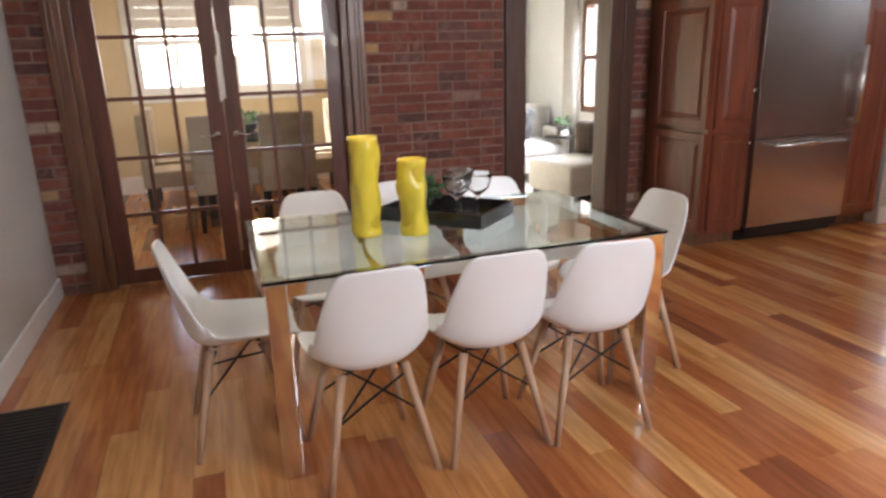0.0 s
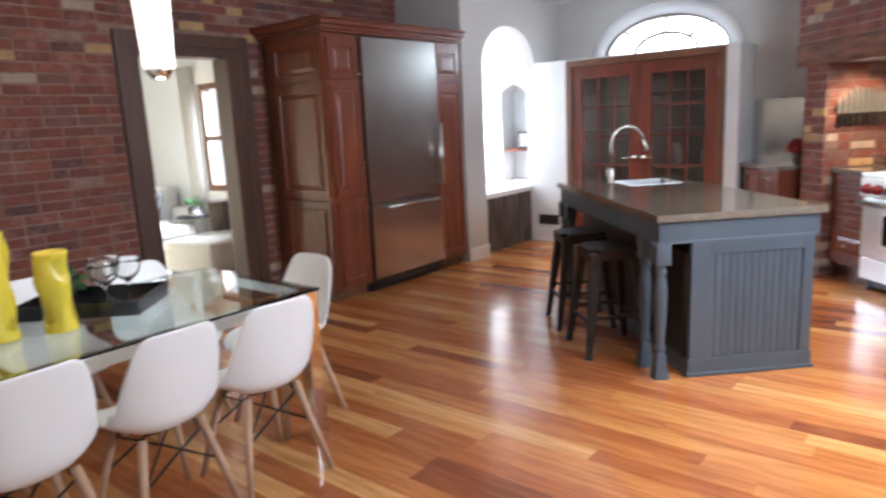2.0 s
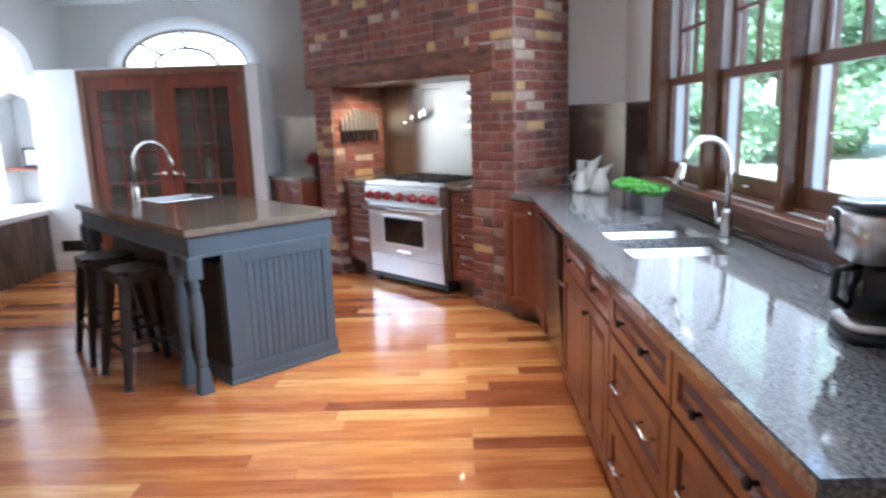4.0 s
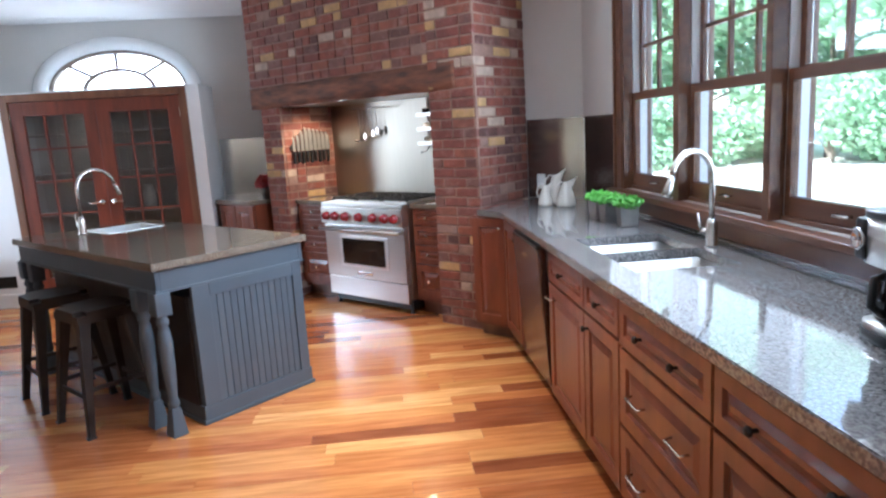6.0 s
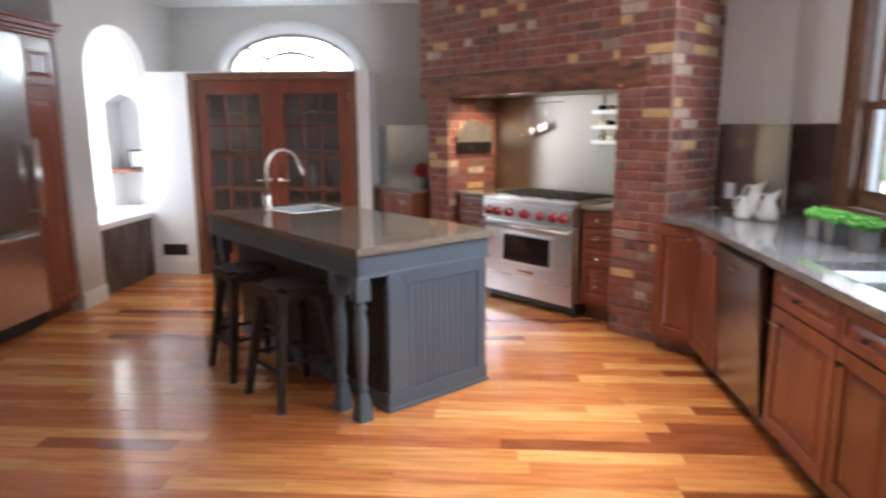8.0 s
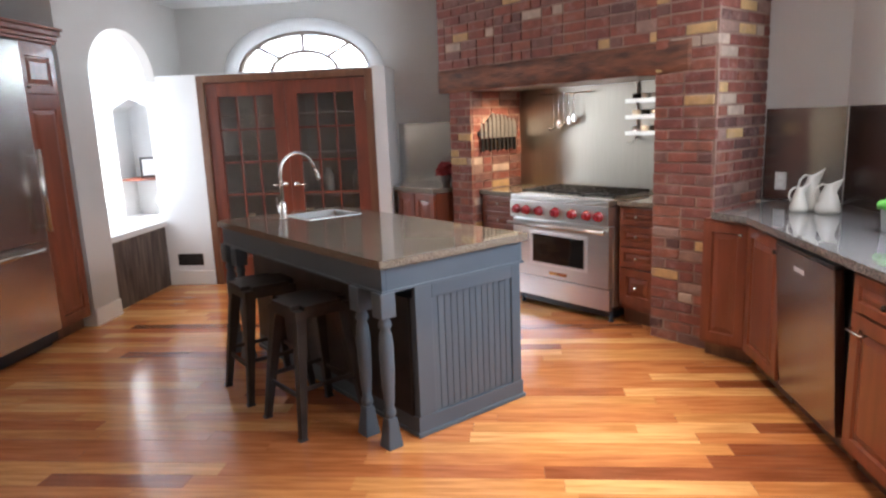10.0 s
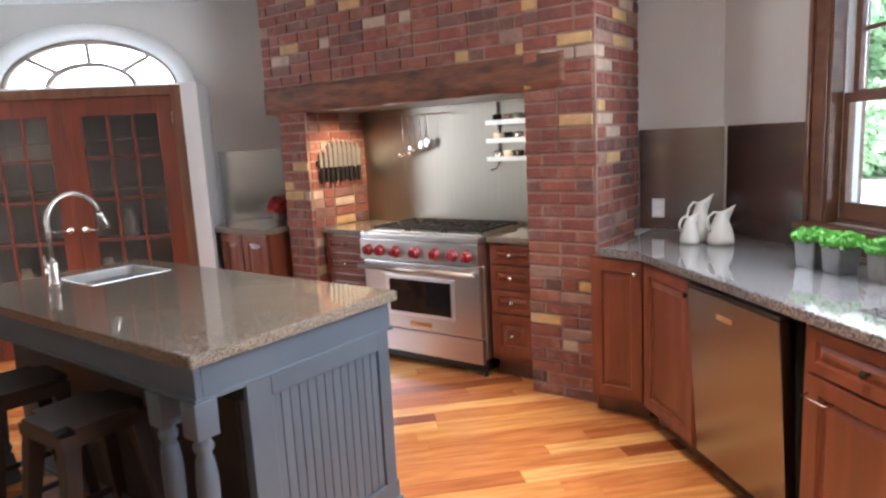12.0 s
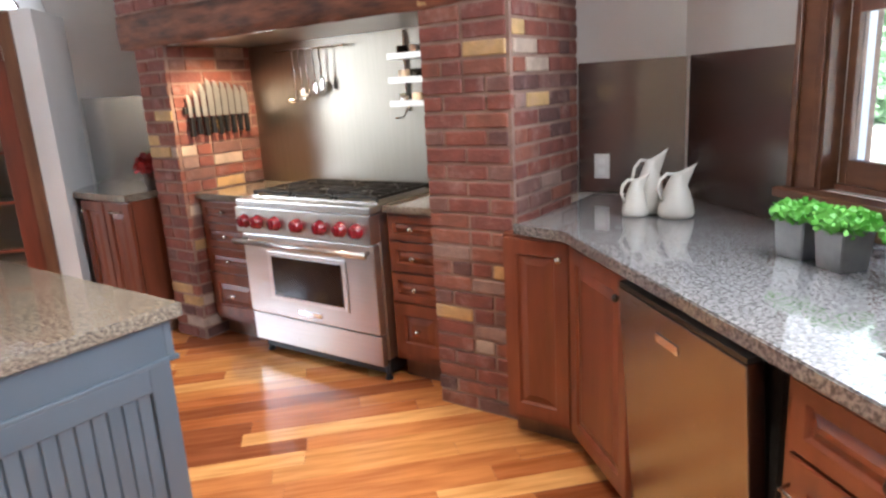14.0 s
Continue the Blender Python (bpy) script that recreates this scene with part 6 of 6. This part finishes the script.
part("shade", bm, M_shade, chd, "glowing pale drum shade", True)
bm = bmesh.new()
rod(bm, (0, 0, 0.2), (0, 0, CEIL - 1.75), 0.006, seg=8)
part("rod", bm, M_nickel, chd)

# ---- the living room behind the doorway ----
LRY = 8.75
slab("wall_living", 2.47, 6.2, LRY, LRY + 0.12, 0, CEIL, M_living, "pale grey living room wall", "wall")
LW0, LW1, LZ0, LZ1 = 6.5, 7.42, 0.8, 2.0
for a in ((BRICK_Y + 0.36, LW0, 0, CEIL), (LW1, LRY, 0, CEIL), (LW0, LW1, 0, LZ0), (LW0, LW1, LZ1, CEIL)):
    slab("wall_living_east", 4.6, 4.72, *a, M_living, "pale grey living room wall beside its window", "wall")
lw = thing("window_7", pose(0, 0, 0), "brown framed double-hung living room window, bright outside", "window", kind="structure")
for a in ((LW0, LW0 + 0.07, LZ0, LZ1), (LW1 - 0.07, LW1, LZ0, LZ1), (LW0 + 0.07, LW1 - 0.07, LZ0, LZ0 + 0.07), (LW0 + 0.07, LW1 - 0.07, LZ1 - 0.06, LZ1), (LW0 + 0.07, LW1 - 0.07, 1.37, 1.42)):
    boxes("window_frame", [(4.59, 4.69, *a)], M_trim, lw, bevel=0.003)
for a in ((LW0 - 0.12, LW0 - 0.001, LZ0 - 0.1, LZ1 + 0.12), (LW1 + 0.001, LW1 + 0.12, LZ0 - 0.1, LZ1 + 0.12), (LW0 - 0.001, LW1 + 0.001, LZ1 + 0.001, LZ1 + 0.12), (LW0 - 0.001, LW1 + 0.001, LZ0 - 0.1, LZ0 - 0.001)):
    boxes("casing", [(4.575, 4.599, *a)], M_white, lw)
bm = bmesh.new()
fold = [(4.53 + 0.026 * math.sin(k * 0.9), 7.46 + 0.26 * k / 36) for k in range(37)]
prism(bm, fold + [(x + 0.006, y) for x, y in fold[::-1]], 0.02, 2.2)
tagged(part("curtain", bm, M_linen, smooth=True), "white pleated curtain beside the living room window", "curtain")
slab("carpet", 2.5, 4.58, 5.75, LRY - 0.01, 0.001, 0.014, M_rug, "pale cream living room carpet", "carpet")
for a in ((2.472, 4.59, LRY - 0.018, LRY - 0.002, 0, 0.14),):
    slab("baseboard", *a, M_white, "white painted wooden baseboard", "baseboard", bevel=0.004)


def sofa(m, label, w):
    s = thing("armchair" if w < 1 else "sofa", m, label, "sofa")
    bm = bmesh.new()
    box(bm, -w / 2, w / 2, -0.4, 0.4, 0.12, 0.3, 0.03)
    part("base", bm, M_linen, s)
    bm = bmesh.new()
    box(bm, -w / 2 + 0.12, w / 2 - 0.12, -0.3, 0.42, 0.302, 0.46, 0.05)
    part("seat_cushion", bm, M_linen, s, smooth=True)
    bm = bmesh.new()
    box(bm, -w / 2, w / 2, -0.45, -0.28, 0.3, 0.86, 0.06)
    part("backrest", bm, M_linen, s, smooth=True)
    for sx in (-1, 1):
        bm = bmesh.new()
        box(bm, sx * (w / 2 - 0.06) - 0.06, sx * (w / 2 - 0.06) + 0.06, -0.3, 0.38, 0.3, 0.6, 0.05)
        part("armrest", bm, M_linen, s, smooth=True)
        for sy in (-0.34, 0.34):
            boxes("leg", [(sx * (w / 2 - 0.08) - 0.025, sx * (w / 2 - 0.08) + 0.025, sy - 0.025, sy + 0.025, 0.015, 0.12)], M_black, s)
    return s


sofa(pose(4.08, 7.86, 0, 0, 0, 172), "white linen armchair in the living room", 0.9)
cu = bmesh.new()
box(cu, -0.2, 0.2, -0.07, 0.07, -0.2, 0.2, 0.06)
tagged(part("cushion", cu, M_grey, smooth=True, m=pose(4.02, 7.92, 0.66, 15, 10, -6)), "grey patterned cushion leaning in the armchair", "cushion")
ot = thing("ottoman", pose(4.1, 6.55, 0, 0, 0, 8), "white upholstered ottoman with a dark base", "ottoman")
bm = bmesh.new()
box(bm, -0.42, 0.42, -0.36, 0.36, 0.1, 0.42, 0.05)
part("cushion", bm, M_linen, ot, smooth=True)
boxes("base", [(-0.38, 0.38, -0.32, 0.32, 0.015, 0.098)], M_black, ot, bevel=0.004)
cu = bmesh.new()
box(cu, -0.19, 0.19, -0.08, 0.08, -0.17, 0.17, 0.06)
tagged(part("cushion", cu, M_bench, smooth=True, m=pose(4.33, 6.72, 0.60, 12, 0, -30)), "dark brown cushion lying on the ottoman", "cushion")
stb = thing("side_table", pose(4.41, 7.52, 0), "small dark side table with a plant", "table")
bm = bmesh.new()
lathe(bm, [(0.16, 0.015), (0.16, 0.03), (0.02, 0.04), (0.02, 0.5), (0.2, 0.51), (0.2, 0.53)], 22)
part("stand", bm, M_black, stb, smooth=True)
pt = thing("potted_plant", pose(4.41, 7.52, 0.531), "white flowers in a dark pot on the side table", "plant")
bm = bmesh.new()
lathe(bm, [(0.05, 0), (0.07, 0.1), (0.06, 0.1), (0.05, 0.02)], 14)
part("pot", bm, M_grey, pt, smooth=True)
bm = bmesh.new()
leaves(bm, 50, 0, 0, 0.15, 0.08, 0.06, 0.04, R)
part("foliage", bm, M_leafdark, pt)

# ---- outside ----
M_ground = mat("lawn_and_drive", (0.62, 0.6, 0.56), 0.95, color2=(0.42, 0.44, 0.34), scale=0.25, bump=0.3, bscale=8)
bm = bmesh.new()
box(bm, -2500, 2500, -2500, 2500, -0.7, -0.45)
tagged(part("ground", bm, M_ground), "pale sunlit gravel drive and dry lawn", "ground", kind="structure")
M_tree = mat("tree_leaf", (0.17, 0.29, 0.17), 0.5, color2=(0.27, 0.4, 0.27), scale=1.2)
lt = M_tree.node_tree
glow, both = lt.nodes.new("ShaderNodeBsdfTranslucent"), lt.nodes.new("ShaderNodeMixShader")      # leaves let light through
glow.inputs["Color"].default_value, both.inputs["Fac"].default_value = (0.5, 0.66, 0.48, 1), 0.5
lt.links.new(lt.nodes["Principled BSDF"].outputs["BSDF"], both.inputs[1])
lt.links.new(glow.outputs["BSDF"], both.inputs[2])
lt.links.new(both.outputs["Shader"], lt.nodes["Material Output"].inputs["Surface"])
M_bark = mat("bark", (0.24, 0.2, 0.16), 0.9, color2=(0.15, 0.12, 0.1), scale=4, bump=0.8, bscale=20)


def tree(x, y, h, rnd, n=1500):
    t = thing("tree", pose(x, y, -0.46), "leafy green deciduous tree in the garden", "tree", "garden trees")
    bm = bmesh.new()
    tube(bm, [(0, 0, 0), (0.05, 0.03, h * 0.2), (-0.05, 0.05, h * 0.45), (0.05, 0, h * 0.75)], [0.2, 0.15, 0.11, 0.05], 10)
    tips = []
    for k in range(9):
        a, z = rnd.uniform(0, 6.283), h * rnd.uniform(0.14, 0.7)
        ln = h * rnd.uniform(0.14, 0.3)
        e = Vector((ln * math.cos(a), ln * math.sin(a), z + ln * 0.45))
        tube(bm, [(0, 0, z), e * 0.5 + Vector((0, 0, z * 0.5 - ln * 0.02)), e], [0.06, 0.045, 0.015], 6)
        tips.append(e)
    part("trunk", bm, M_bark, t, smooth=True)
    bm = bmesh.new()
    tips += [Vector((rnd.uniform(-1, 1) * h * 0.2, rnd.uniform(-1, 1) * h * 0.2, h * rnd.uniform(0.2, 0.95))) for _ in range(9)]
    for e in tips:
        r = h * rnd.uniform(0.09, 0.17)
        leaves(bm, n // len(tips), e.x, e.y, e.z, r * 1.15, r * 0.9, 0.27, rnd)
    part("crown", bm, M_tree, t)


tr = random.Random(11)
for k in range(12):
    bearing, far = radians(-14 - 4.4 * k + tr.uniform(-1.2, 1.2)), tr.uniform(25, 30) if k % 2 else tr.uniform(34, 44)
    tree(2 + far * math.cos(bearing), far * math.sin(bearing), tr.uniform(9, 12.5) * far / 24, tr, 13000)


def shrub(x, y, r):
    s = thing("shrub", pose(x, y, -0.46), "low rounded green shrub in the garden", "shrub", "garden shrubs")
    bm = bmesh.new()
    for k in range(5):
        tube(bm, [(0, 0, 0), (r * 0.4 * math.cos(k * 1.26), r * 0.4 * math.sin(k * 1.26), r * 0.8)], [0.02, 0.008], 5)
    part("stem", bm, M_bark, s)
    bm = bmesh.new()
    for k in range(7):
        leaves(bm, int(220 * r), tr.uniform(-0.6, 0.6) * r, tr.uniform(-0.6, 0.6) * r, r * tr.uniform(0.3, 1.1), r * 0.55, r * 0.4, 0.2, tr)
    part("foliage", bm, M_tree, s)


for k in range(15):
    bearing, far = radians(-14 - 3.7 * k + tr.uniform(-1, 1)), tr.uniform(23, 29)
    shrub(2 + far * math.cos(bearing), far * math.sin(bearing), tr.uniform(1.3, 2.5))

# ---- pieces of the floor and the brickwork ----
rows = courses(FD1 + 0.11, DW0 - 0.11, 0, CEIL, BRICK_Y)
rows += courses(WEST, FD0 - 0.11, 0, CEIL, BRICK_Y) + courses(DW1 + 0.1, 3.98, 0, CEIL, BRICK_Y)
rows += courses(3.98, 5.72, 2.18, CEIL, BRICK_Y) + courses(FD0 - 0.11, FD1 + 0.11, FDT + 0.1, CEIL, BRICK_Y) + courses(DW0 - 0.11, DW1 + 0.1, FDT + 0.1, CEIL, BRICK_Y)
bricks(brick_wall, rows, M_brick, M_brick_far)
rows = courses(OX1, HX1, 0, CEIL, 0.0, length=0.195)
rows += [(a[0], a[1], a[2], a[3], a[4], a[5]) for a in courses(0.02, 0.635, 0, CEIL, HX1, inside=-0.03, axis="y")]
rows += courses(HX0, OX0, 0, BEAM0, 0.0) + courses(0.02, 0.63, 0, BEAM0, OX0, inside=-0.03, axis="y")
rows += courses(HT0, OX1, BEAM1 + 0.005, CEIL, 0.0, length=0.19, headers=0.35)
bricks(hearth, rows, M_brick, M_brick_far, 300)

floor = thing("floor", pose(0, 0, 0), "glossy red-brown hardwood plank floor", "floor", kind="structure")
slab("subfloor", WEST - 0.6, EAST + 0.2, WIN_Y - 0.2, 9.5, -0.1, -0.004, M_gap, parent=floor)
own, rest, WID = [], [], 0.108
x = WEST - 0.45
while x < EAST:
    y = WIN_Y - R.uniform(0, 1.2)
    while y < 9.4:
        n = R.uniform(0.5, 1.7)
        a, b = max(y, WIN_Y), min(y + n, 9.4)
        if b > a + 0.05:
            (own if 1.5 < x < 5.4 and 0.0 < (a + b) / 2 < 3.6 else rest).append((x, x + WID - 0.0012, a + 0.0006, b - 0.0006))
        y += n
    x += WID
rest += own[300:]
for x0, x1, y0, y1 in own[:300]:
    bm = bmesh.new()
    box(bm, -(x1 - x0) / 2, (x1 - x0) / 2, -(y1 - y0) / 2, (y1 - y0) / 2, -0.01, 0)
    ob = part("plank", bm, M_plank, floor)
    ob.location = ((x0 + x1) / 2, (y0 + y1) / 2, R.uniform(-0.0004, 0.0004))
vs, fs = [], []
for x0, x1, y0, y1 in rest:
    k, z = len(vs), R.uniform(-0.0004, 0.0004)
    vs += [(x0, y0, z), (x1, y0, z), (x1, y1, z), (x0, y1, z)]
    fs.append((k, k + 1, k + 2, k + 3))
me = bpy.data.meshes.new("plank_rest")
me.from_pydata(vs, [], fs)
me.materials.append(M_plank_far)
tagged(new("plank_rest", me), kind="stuff").parent = floor
